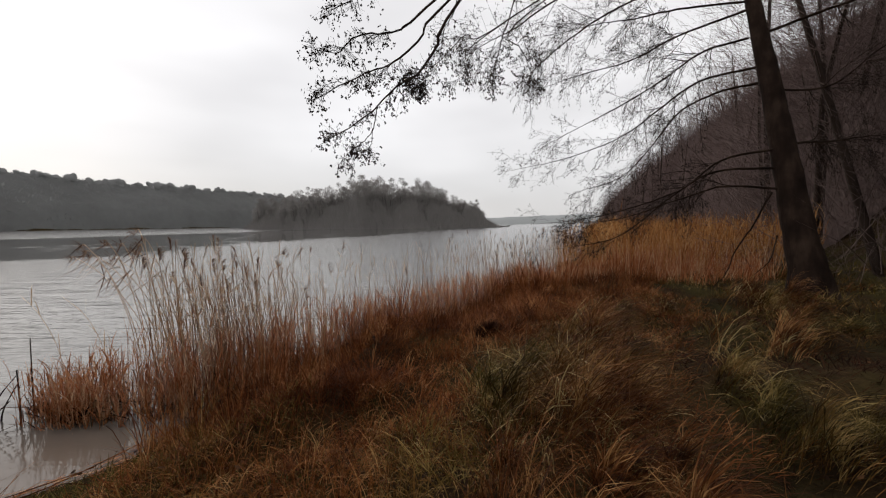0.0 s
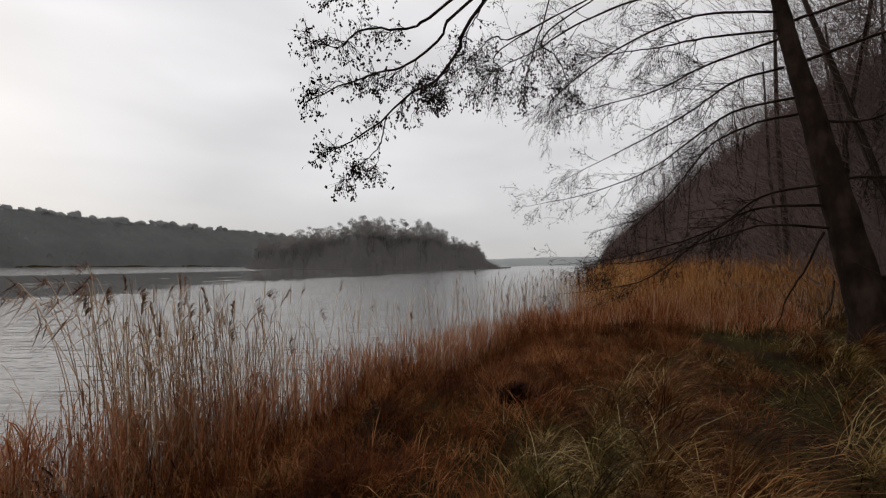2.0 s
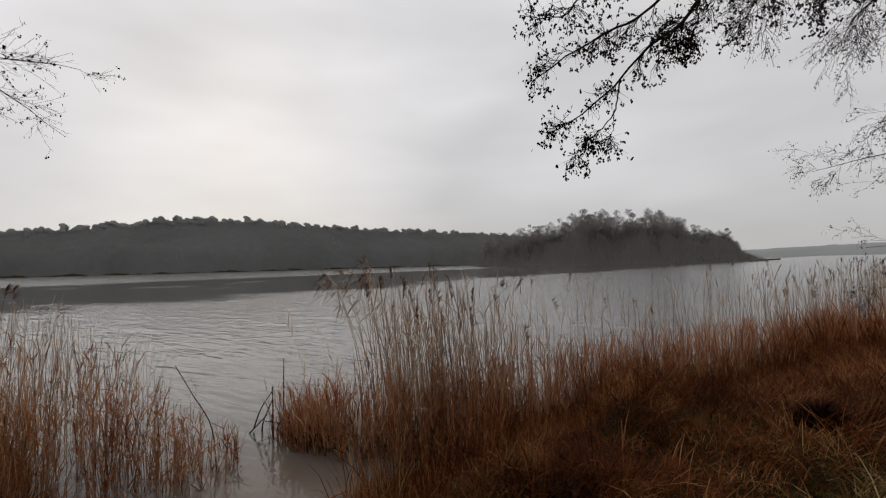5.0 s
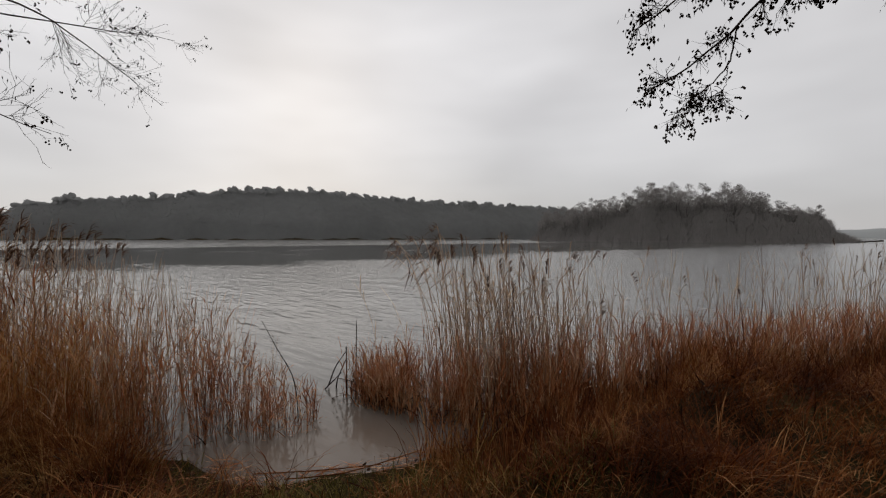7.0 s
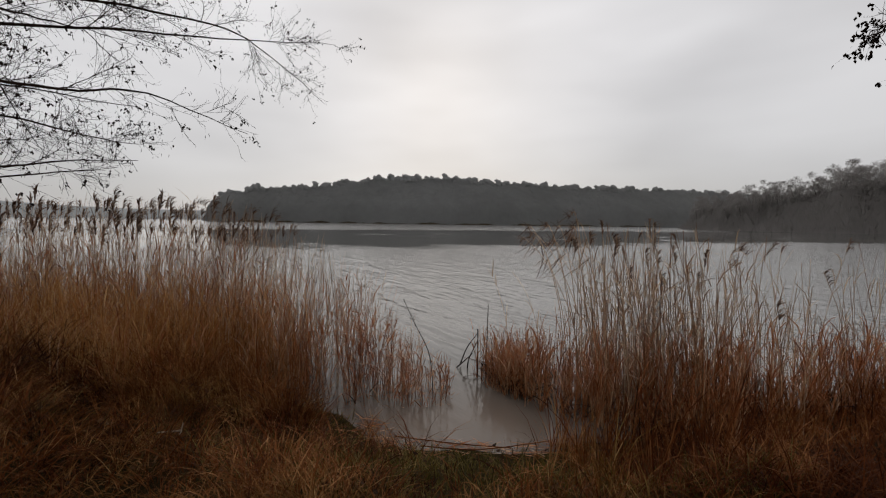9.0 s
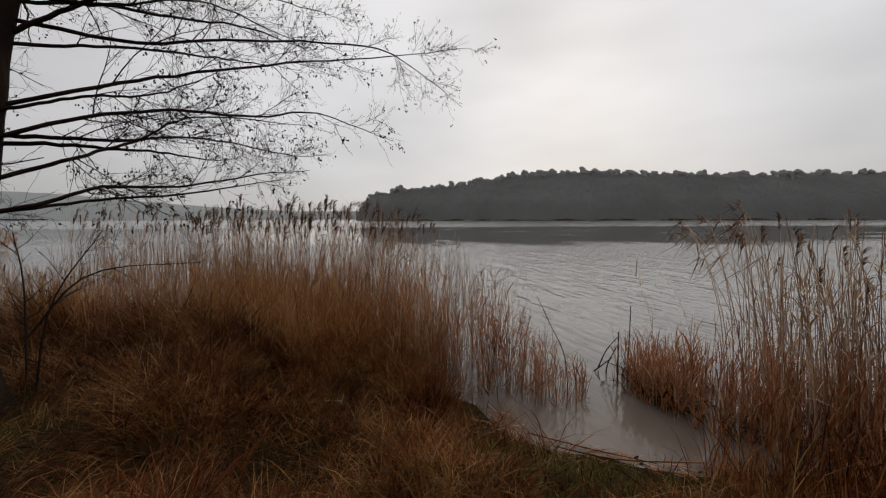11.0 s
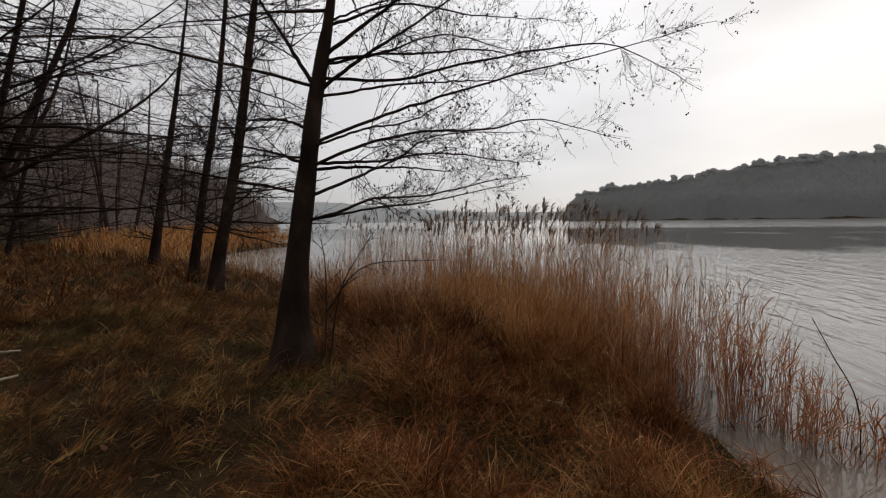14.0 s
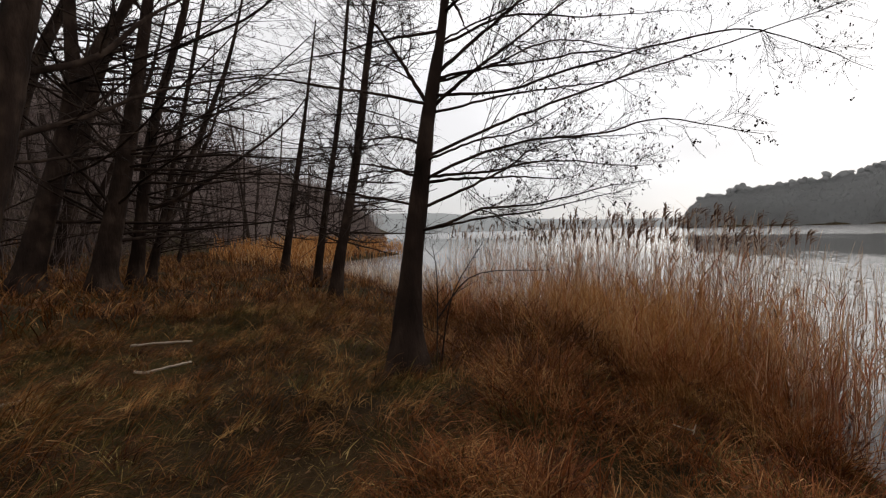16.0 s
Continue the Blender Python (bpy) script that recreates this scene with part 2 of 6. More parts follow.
crests.inputs["Scale"].default_value, crests.inputs["Detail"].default_value, crests.inputs["Distortion"].default_value = 1.0, 2.0, 0.4
crest_sum.operation = "MULTIPLY_ADD"
crest_sum.inputs[1].default_value = 1.5
l.new(co.outputs["Object"], crest_map.inputs["Vector"])
l.new(crest_map.outputs["Vector"], crests.inputs["Vector"])
l.new(crests.outputs["Fac"], crest_sum.inputs[0])
l.new(add.outputs["Value"], crest_sum.inputs[2])
# silt stirred up in the shallow bay
bay = n.new("ShaderNodeVectorMath")
bay.operation = "DISTANCE"
bay.inputs[1].default_value = (-3.3, 3.1, 0)
l.new(co.outputs["Object"], bay.inputs[0])
silt = n.new("ShaderNodeMapRange")
silt.inputs["From Min"].default_value, silt.inputs["From Max"].default_value = 0.4, 2.0
silt.inputs["To Min"].default_value, silt.inputs["To Max"].default_value = 1.0, 0.0
l.new(bay.outputs["Value"], silt.inputs["Value"])
tone = n.new("ShaderNodeMixRGB")
tone.inputs["Color1"].default_value = (0.10, 0.096, 0.090, 1)
tone.inputs["Color2"].default_value = (0.15, 0.115, 0.09, 1)
l.new(silt.outputs["Result"], tone.inputs["Fac"])
l.new(tone.outputs["Color"], b.inputs["Base Color"])
# a sheltered lane of calm water lies off the far shore; wind ripples the rest
across = n.new("ShaderNodeVectorMath")
across.operation = "DOT_PRODUCT"
across.inputs[1].default_value = (-0.97, 0.24, 0)
l.new(co.outputs["Object"], across.inputs[0])
warp = n.new("ShaderNodeMath")
warp.operation = "MULTIPLY_ADD"
warp.inputs[1].default_value = 30.0
l.new(lane.outputs["Fac"], warp.inputs[0])
l.new(across.outputs["Value"], warp.inputs[2])
calm = n.new("ShaderNodeValToRGB")
e = calm.color_ramp.elements
e[0].position, e[0].color = 0.145, (1, 1, 1, 1)
e[1].position, e[1].color = 0.36, (1, 1, 1, 1)
for at_lane, v in ((0.165, 0.0), (0.315, 0.0)):
    k = e.new(at_lane)
    k.color = (v, v, v, 1)
scale_lane = n.new("ShaderNodeMath")
scale_lane.operation = "DIVIDE"
scale_lane.inputs[1].default_value = 300.0
l.new(warp.outputs["Value"], scale_lane.inputs[0])
l.new(scale_lane.outputs["Value"], calm.inputs["Fac"])
gust, gust_edge, breezy = n.new("ShaderNodeTexNoise"), n.new("ShaderNodeMapRange"), n.new("ShaderNodeMath")
gust.inputs["Scale"].default_value, gust.inputs["Detail"].default_value, gust.inputs["Roughness"].default_value = 0.16, 7.0, 0.7
gust_edge.inputs["From Min"].default_value, gust_edge.inputs["From Max"].default_value = 0.53, 0.64
gust_edge.inputs["To Max"].default_value = 0.8
breezy.operation = "MAXIMUM"
l.new(co.outputs["Object"], gust.inputs["Vector"])
l.new(gust.outputs["Fac"], gust_edge.inputs["Value"])
l.new(gust_edge.outputs["Result"], breezy.inputs[0])
l.new(calm.outputs["Color"], breezy.inputs[1])
lee = n.new("ShaderNodeMapRange")
lee.inputs["From Min"].default_value, lee.inputs["From Max"].default_value = 1.0, 4.5
lee.inputs["To Min"].default_value, lee.inputs["To Max"].default_value = 0.12, 1.0
l.new(bay.outputs["Value"], lee.inputs["Value"])
ruffled = n.new("ShaderNodeMath")
ruffled.operation = "MULTIPLY"
l.new(breezy.outputs["Value"], ruffled.inputs[0])
l.new(lee.outputs["Result"], ruffled.inputs[1])
rough = n.new("ShaderNodeMapRange")
rough.inputs["To Min"].default_value, rough.inputs["To Max"].default_value = 0.04, 0.16
l.new(ruffled.outputs["Value"], rough.inputs["Value"])
l.new(rough.outputs["Result"], b.inputs["Roughness"])
power = n.new("ShaderNodeMapRange")
power.inputs["To Min"].default_value, power.inputs["To Max"].default_value = 0.10, 0.55
l.new(ruffled.outputs["Value"], power.inputs["Value"])
bp = n.new("ShaderNodeBump")
bp.inputs["Distance"].default_value = 0.03
l.new(power.outputs["Result"], bp.inputs["Strength"])
l.new(crest_sum.outputs["Value"], bp.inputs["Height"])
l.new(bp.outputs["Normal"], b.inputs["Normal"])

# haze over the farthest hills, put in as an even grey glow
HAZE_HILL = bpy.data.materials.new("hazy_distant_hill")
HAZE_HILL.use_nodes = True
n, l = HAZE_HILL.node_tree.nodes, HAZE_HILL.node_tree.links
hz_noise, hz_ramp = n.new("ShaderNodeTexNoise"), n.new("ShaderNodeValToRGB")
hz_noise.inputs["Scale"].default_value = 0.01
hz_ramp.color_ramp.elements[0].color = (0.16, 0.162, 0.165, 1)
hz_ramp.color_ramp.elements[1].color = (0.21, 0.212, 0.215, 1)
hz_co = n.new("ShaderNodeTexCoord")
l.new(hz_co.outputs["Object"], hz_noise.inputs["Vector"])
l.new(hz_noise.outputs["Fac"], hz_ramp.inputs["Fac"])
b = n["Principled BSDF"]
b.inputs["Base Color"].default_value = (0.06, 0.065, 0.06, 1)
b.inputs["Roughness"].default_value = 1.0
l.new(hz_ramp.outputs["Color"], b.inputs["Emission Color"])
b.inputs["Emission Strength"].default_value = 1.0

# ---- mesh helpers ----
rng = np.random.default_rng(11)


def link_mesh(name, verts, faces, mat, parent=None, label="", flat=False):
    """One mesh object out of arrays of points and of faces with three or four corners."""
    me = bpy.data.meshes.new(name)
    verts = np.asarray(verts, np.float32)
    faces = [np.asarray(f, np.int32) for f in faces if len(f)]
    me.vertices.add(len(verts))
    me.vertices.foreach_set("co", verts.ravel())
    loops = np.concatenate([f.ravel() for f in faces])
    totals = np.concatenate([np.full(len(f), f.shape[1], np.int32) for f in faces])
    me.loops.add(len(loops))
    me.loops.foreach_set("vertex_index", loops)
    me.polygons.add(len(totals))
    me.polygons.foreach_set("loop_start", np.concatenate([[0], np.cumsum(totals)[:-1]]).astype(np.int32))
    me.polygons.foreach_set("loop_total", totals)
    if not flat:
        me.polygons.foreach_set("use_smooth", np.ones(len(totals), bool))
    me.update(calc_edges=True)
    me.materials.append(mat)
    ob = new(name, me)
    if parent is not None:
        ob.parent = parent
    if label:
        tagged(ob, label)
    return ob


class Bag:
    """Collects pieces that become one mesh."""

    def __init__(self):
        self.verts, self.faces, self.count = [], {3: [], 4: []}, 0

    def add(self, verts, *faces):
        for f in faces:
            if len(f):
                self.faces[f.shape[1]].append(f + self.count)
        self.verts.append(verts)
        self.count += len(verts)
        return self

    def link(self, name, mat, parent=None, label="", flat=False):
        faces = [np.concatenate(f) for f in self.faces.values() if f]
        return link_mesh(name, np.concatenate(self.verts), faces, mat, parent, label, flat)


def soften(ob, normals):
    """Lets leaves and sprays take the light as the crown that they make up."""
    ob.data.normals_split_custom_set_from_vertices([tuple(v) for v in np.asarray(normals, float).round(4).tolist()])


def unit(v):
    return v / np.maximum(np.linalg.norm(v, axis=-1, keepdims=True), 1e-9)


def tubes(bag, paths, radii, sides=3):
    """Round stems along many paths of the same number of points."""
    paths, radii = np.asarray(paths, float), np.asarray(radii, float)
    count, steps = paths.shape[:2]
    if not count:
        return
    along = unit(np.gradient(paths, axis=1))
    ref = np.zeros_like(along)
    ref[..., 0] = 1.0
    steep = np.abs(along[:, :1, 0]) > 0.8
    ref[np.broadcast_to(steep, ref.shape[:2])] = (0, 1, 0)
    one = unit(np.cross(along, ref))
    two = np.cross(along, one)
    turn = np.arange(sides) * 2 * np.pi / sides
    ring = one[:, :, None] * np.cos(turn)[:, None] + two[:, :, None] * np.sin(turn)[:, None]
    verts = paths[:, :, None] + ring * radii[:, :, None, None]
    index = np.arange(count * steps * sides).reshape(count, steps, sides)
    nxt = np.roll(index, -1, axis=2)
    quads = np.stack([index[:, :-1], nxt[:, :-1], nxt[:, 1:], index[:, 1:]], -1).reshape(-1, 4)
    bag.add(verts.reshape(-1, 3), quads)


def ribbons(bag, paths, width):
    """Flat thin twigs along many paths, each turned at random."""
    count, steps = paths.shape[:2]
    side = unit(np.cross(paths[:, -1] - paths[:, 0], rng.normal(size=(count, 3))))[:, None]
    half = np.linspace(1, 0.45, steps)[None, :-1, None] * np.asarray(width).reshape(-1, 1, 1) * 0.5
    body = np.stack([paths[:, :-1] + side * half, paths[:, :-1] - side * half], 2).reshape(count, -1, 3)
    verts = np.concatenate([body, paths[:, -1:]], 1)
    per = verts.shape[1]
    base = np.arange(count)[:, None] * per
    quads = [base + np.array([2 * k, 2 * k + 1, 2 * k + 3, 2 * k + 2]) for k in range(steps - 2)]
    tips = base + np.array([per - 3, per - 2, per - 1])
    bag.add(verts.reshape(-1, 3), *([np.concatenate(quads)] if quads else []), tips)


def curve(points, steps):
    """A smooth path through a few points."""
    p = np.asarray(points, float)
    p = np.vstack([2 * p[0] - p[1], p, 2 * p[-1] - p[-2]])
    out = []
    for s in np.linspace(0, len(p) - 3 - 1e-6, steps):
        k, t = int(s), s - int(s)
        a, b2, c, d = p[k : k + 4]
        out.append(0.5 * (2 * b2 + (c - a) * t + (2 * a - 5 * b2 + 4 * c - d) * t * t + (3 * b2 - a - 3 * c + d) * t**3))
    return np.array(out)


def sprout(paths, radii, per, span, length, spread, steps=4, lift=0.0, wiggle=0.12, thin=0.6, flat=0.0, shrink=0.5, outer=1.0):
    """Side shoots of many stems: per shoots on each, between the two parts of its length that span names.
    lift bends the shoots up (or down); flat presses them towards the level; shrink shortens those near the tip."""
    count, n = paths.shape[:2]
    part_at = span[0] + (span[1] - span[0]) * rng.uniform(0, 1, (count, per)) ** outer
    pos = part_at * (n - 1)
    k = np.minimum(pos.astype(int), n - 2)
    f = (pos - k)[..., None]
    row = np.arange(count)[:, None]
    start = paths[row, k] * (1 - f) + paths[row, k + 1] * f
    rad = (radii[row, k] * (1 - f[..., 0]) + radii[row, k + 1] * f[..., 0]) * thin
    along = unit(paths[row, k + 1] - paths[row, k])
    side = rng.normal(size=along.shape)
    side[..., 2] *= 1 - flat
    side = unit(side - along * (side * along).sum(-1, keepdims=True))
    angle = np.radians(rng.uniform(*spread, (count, per)))[..., None]
    way = along * np.cos(angle) + side * np.sin(angle)
    size = rng.uniform(*length, (count, per)) * (1 - shrink * part_at)
    way, start, size, rad = way.reshape(-1, 3), start.reshape(-1, 3), size.ravel(), rad.ravel()
    out = [start]
    for s in range(steps - 1):
        way = unit(way + rng.normal(size=way.shape) * wiggle + np.array([0, 0, lift / (steps - 1)]))
        out.append(out[-1] + way * (size / (steps - 1))[:, None])
    taper = np.linspace(1, 0.35, steps)
    return np.stack(out, 1), np.maximum(rad[:, None] * taper, 0.0012)


def beads(bag, at, size, length):
    """Small pointed bodies hanging below the given places (cones and catkins)."""
    at = np.asarray(at, float)
    c = len(at)
    shape = np.array([(0, 0, 0), (1, 0, -0.45), (0, 1, -0.45), (-1, 0, -0.45), (0, -1, -0.45), (0, 0, -1)], float)
    scale = np.stack([size, size, length], -1)[:, None]
    lean = rng.normal(size=(c, 1, 3)) * 0.25 * length[:, None, None] * -shape[None, :, 2:3]
    verts = at[:, None] + shape * scale + lean * np.array([1, 1, 0])
    tri = np.array([(0, 1, 2), (0, 2, 3), (0, 3, 4), (0, 4, 1), (5, 2, 1), (5, 3, 2), (5, 4, 3), (5, 1, 4)])
    bag.add(verts.reshape(-1, 3), (tri + 6 * np.arange(c)[:, None, None]).reshape(-1, 3))


def blades(bag, root, azimuth, size, lean, curl, width, steps=4):
    """Ribbons that rise from their roots and bend over: lean is the first angle from upright, curl what is added to the tip."""
    root = np.asarray(root, float)
    c = len(root)
    if not c:
        return
    s = np.linspace(0, 1, steps)
    tilt = lean[:, None] + curl[:, None] * s**1.3
    step = size[:, None] / (steps - 1)
    out = np.cumsum(np.sin(tilt[:, :-1]) * step, 1)
    up = np.cumsum(np.cos(tilt[:, :-1]) * step, 1)
    zero = np.zeros((c, 1))
    out, up = np.hstack([zero, out]), np.hstack([zero, up])
    ca, sa = np.cos(azimuth)[:, None], np.sin(azimuth)[:, None]
    mid = root[:, None] + np.stack([out * ca, out * sa, up], -1)
    twist = azimuth + np.pi / 2 + rng.normal(size=c) * 0.7
    side = np.stack([np.cos(twist), np.sin(twist), rng.normal(size=c) * 0.25], -1)[:, None]
    half = width[:, None, None] * 0.5 * np.array([0.8, 1.0, 0.75, 0.4, 0.2])[: steps - 1, None]
    left, right = mid[:, :-1] + side * half, mid[:, :-1] - side * half
    body = np.stack([left, right], 2).reshape(c, -1, 3)
    verts = np.concatenate([body, mid[:, -1:]], 1)
    per = verts.shape[1]
    base = np.arange(c)[:, None] * per
    quads = [base + np.array([2 * k, 2 * k + 1, 2 * k + 3, 2 * k + 2]) for k in range(steps - 2)]
    tris = base + np.array([per - 3, per - 2, per - 1])
    bag.add(verts.reshape(-1, 3), np.concatenate(quads), tris)


def hash_grid(i, j, seed):
    v = np.sin(i * 127.1 + j * 311.7 + seed * 74.7) * 43758.5453
    return v - np.floor(v)


def relief(x, y, size, seed):
    """Smooth random relief between 0 and 1 with bumps of about that size."""
    x, y = np.asarray(x) / size, np.asarray(y) / size
    i, j = np.floor(x), np.floor(y)
    u, v = x - i, y - j
    u, v = u * u * (3 - 2 * u), v * v * (3 - 2 * v)
    a, b2 = hash_grid(i, j, seed), hash_grid(i + 1, j, seed)
    c, d = hash_grid(i, j + 1, seed), hash_grid(i + 1, j + 1, seed)
    return (a * (1 - u) + b2 * u) * (1 - v) + (c * (1 - u) + d * u) * v


def ease(a, b2, x):
    t = np.clip((x - a) / (b2 - a), 0, 1)
    return t * t * (3 - 2 * t)


# ---- the lie of the land ----
SHORE = [(900, 2200), (330, 900), (130, 380), (75, 220), (34, 100), (15, 45), (9, 26), (6.3, 19), (3.6, 14.2), (1.2, 10.6), (-0.7, 8.0),
         (-1.9, 6.3), (-2.35, 5.2), (-2.55, 4.4), (-2.7, 3.75), (-2.95, 3.2), (-3.45, 2.68), (-3.95, 2.42), (-4.5, 2.3), (-5.3, 2.0),
         (-6.3, 0.9), (-7.8, -1.2), (-10, -3.8), (-12.8, -6.8), (-14.9, -10.5), (-15.7, -13.4), (-18.6, -15.9), (-23, -17.8), (-28.5, -17.6), (-33, -17.6), (-33.5, -19.6), (-31, -23), (-48, -37),
         (-118, -72), (-200, -125), (-330, -230), (-700, -420)]
LAND = SHORE + [(-1500, -3000), (3000, -3000), (3000, 2200)]
HEAD_SHORE = [(-800, 300), (-560, 120), (-450, 58), (-415, 40), (-400, 42), (-384, 66), (-335, 106), (-286, 152), (-256, 205), (-230, 270), (-200, 360), (-150, 480), (-60, 640)]
HEADLAND = HEAD_SHORE + [(-300, 900), (-700, 700)]


def shore_distance(x, y, line, polygon):
    """Metres to the line, positive inside the polygon."""
    x, y = np.asarray(x, float), np.asarray(y, float)
    best = np.full(x.shape, 1e9)
    for (ax, ay), (bx, by) in zip(line[:-1], line[1:]):
        dx, dy = bx - ax, by - ay
        t = np.clip(((x - ax) * dx + (y - ay) * dy) / (dx * dx + dy * dy), 0, 1)
        best = np.minimum(best, np.hypot(x - ax - t * dx, y - ay - t * dy))
    inside = np.zeros(x.shape, bool)
    for (ax, ay), (bx, by) in zip(polygon, polygon[1:] + polygon[:1]):
        if ay != by:
            inside ^= ((ay > y) != (by > y)) & (x < (bx - ax) * (y - ay) / (by - ay) + ax)
    return np.where(inside, best, -best)


def inland(x, y):
    d = shore_distance(x, y, SHORE, LAND)
    near = np.exp(-((np.asarray(x) + 1) ** 2 + (np.asarray(y) - 3) ** 2) / 900)
    return d + near * (relief(x, y, 0.7, 3) - 0.5) * 0.35


TRACK = [(-1.3, 2.9), (-0.4, 3.55), (0.5, 4.5), (1.6, 5.2), (3.0, 5.9)]


def track_gap(x, y):
    return np.abs(shore_distance(x, y, TRACK, TRACK))


# treetop level of the far shore's ridge by bearing (degrees left of north), and of the island by x, both fitted to the
# camera's view
CREST = [(18, 37), (24, 38), (31, 37.5), (38, 36.5), (44, 37.5), (49, 39.5), (54, 42), (61, 41.5), (65, 39), (70, 34.5), (75, 32), (79, 31.5), (82, 28), (83.5, 24), (86, 20)]
ISLE_TOP = [(-93, 15.5), (-77, 17), (-66, 17.5), (-60, 19), (-48, 19.2), (-43, 23.5), (-36, 25), (-28, 23.5), (-15, 22.5), (-6, 22), (0, 19.5), (6, 16.5), (13, 15), (18, 11.5), (22, 7)]


def crest(x, y):
    return np.interp(np.degrees(np.arctan2(-x, y)), *zip(*CREST))


def isle_top(x):
    return np.interp(x, *zip(*ISLE_TOP))


def height(x, y):
    x, y = np.asarray(x, float), np.asarray(y, float)
    d = inland(x, y)
    bank = np.where(d < 0, np.maximum(0.2 * d, -1.5), 0.36 * ease(0, 1.5, d) + 0.045 * np.clip(d - 1.5, 0, 9))
    bank = bank + np.clip((0.42 + 0.28 * ease(0, 14, x)) * (d - 9.5 + 1.2 * ease(0, 14, x)), 0, 20)
    bank = bank + ease(0.2, 1.5, d) * ((relief(x, y, 0.75, 1) - 0.5) * 0.30 + (relief(x, y, 4.5, 2) - 0.5) * 0.16)
    bank = bank - 0.27 * np.exp(-((track_gap(x, y) / 0.24) ** 2))
    e = 1 - ((x + 34) / 60) ** 2 - ((y - 205) / 26) ** 2
    isle = np.clip(e * 4, -1.5, 1) * 1.0
    d2 = shore_distance(x, y, HEAD_SHORE, HEADLAND)
    head = np.where(d2 < 0, np.maximum(0.1 * d2, -1.5), np.minimum(0.5 + 0.55 * d2, crest(x, y) - 15.5 + 2 * (relief(x, y, 60, 5) - 0.5)))
    return np.maximum(np.maximum(bank, isle), head)


def on_ground(x, y, sink=0.0):
    return np.stack([x, y, height(x, y) - sink], -1)


span = 3.0 * np.sinh(7.6 * np.linspace(-1, 1, 231))
gx, gy = np.meshgrid(span - 0.8, span + 2.2, indexing="ij")
index = np.arange(gx.size).reshape(gx.shape)
quads = np.stack([index[:-1, :-1], index[1:, :-1], index[1:, 1:], index[:-1, 1:]], -1).reshape(-1, 4)
ground = link_mesh("ground", np.stack([gx, gy, height(gx, gy)], -1).reshape(-1, 3), [quads], SOIL)
tagged(ground, "dark brown earth bank sloping down into a lake", "ground", kind="structure")

water = link_mesh("water", [(-3000, -3000, 0), (3000, -3000, 0), (3000, 3000, 0), (-3000, 3000, 0)], [np.array([[0, 1, 2, 3]])], WATER, flat=True)
tagged(water, "grey rippled lake water under an overcast sky", "lake", kind="structure")


def far_ridge(name, start, stop, radius, tall, seed, fall=0.0):
    """A long low hill far beyond the lake, from one bearing to another (degrees to the left of north)."""
    a = np.radians(np.linspace(start, stop, 160))
    u = np.linspace(0, 1, 160)
    top = tall * np.clip(np.minimum(u, 1 - u) * 7, 0, 1) ** 0.6 * (0.55 + 0.6 * relief(u * 900, u * 0, 240, seed)) + 2.5 * relief(u * 900, u * 0, 9, seed + 1)
    top = top * (1 - fall * (1 - ease(0.25, 0.85, u)))
    rows = []
    for depth, lift in ((0, 0.0), (12, 0.55), (60, 1.0), (260, 0.9), (420, 0.0)):
        r = radius + depth
        rows.append(np.stack([-np.sin(a) * r, np.cos(a) * r, top * lift - 0.5], -1))
    v = np.stack(rows)
    k = np.arange(v.shape[0] * 160).reshape(v.shape[0], 160)
    q = np.stack([k[:-1, :-1], k[1:, :-1], k[1:, 1:], k[:-1, 1:]], -1).reshape(-1, 4)
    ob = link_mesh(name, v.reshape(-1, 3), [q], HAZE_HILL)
    return tagged(ob, "pale hazy wooded hills across the lake", "hill", kind="structure")


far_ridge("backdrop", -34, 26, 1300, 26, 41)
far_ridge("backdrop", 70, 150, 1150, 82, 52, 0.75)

# ---- woods across the water ----


def scatter(count, box, keep):
    """Random places in a box of x and y that keep() allows."""
    out = np.zeros((0, 2))
    while len(out) < count:
        p = np.stack([rng.uniform(box[0], box[1], count * 2), rng.uniform(box[2], box[3], count * 2)], -1)
        out = np.vstack([out, p[keep(p[:, 0], p[:, 1])]])
    return out[:count]


def apart(points, gap):
    """Leaves out places that stand closer than gap to an earlier one."""
    kept = []
    cells = {}
    for p in points:
        c = (int(p[0] // gap), int(p[1] // gap))
        if all(np.hypot(*(p - q)) > gap for i in (-1, 0, 1) for j in (-1, 0, 1) for q in cells.get((c[0] + i, c[1] + j), ())):
            kept.append(p)
            cells.setdefault(c, []).append(p)
    return np.array(kept)


def head_keep(x, y):
    d2 = shore_distance(x, y, HEAD_SHORE, HEADLAND)
    return (d2 > 2) & (d2 < 105)


pines = apart(scatter(6500, (-500, -40, 30, 640), head_keep), 5.2)
crowns, trunks = Bag(), Bag()
ptall = rng.uniform(13, 16, len(pines)) + 2.5 * rng.uniform(0, 1, len(pines)) ** 3
proot = on_ground(pines[:, 0], pines[:, 1], 0.3)
tubes(trunks, np.stack([proot, proot + np.stack([0 * ptall, 0 * ptall, ptall * 0.6], -1)], 1), np.tile([0.22, 0.1], (len(pines), 1)))
t5 = (1 + 5**0.5) / 2
ICO = unit(np.array([(-1, t5, 0), (1, t5, 0), (-1, -t5, 0), (1, -t5, 0), (0, -1, t5), (0, 1, t5), (0, -1, -t5), (0, 1, -t5), (t5, 0, -1), (t5, 0, 1), (-t5, 0, -1), (-t5, 0, 1)]))
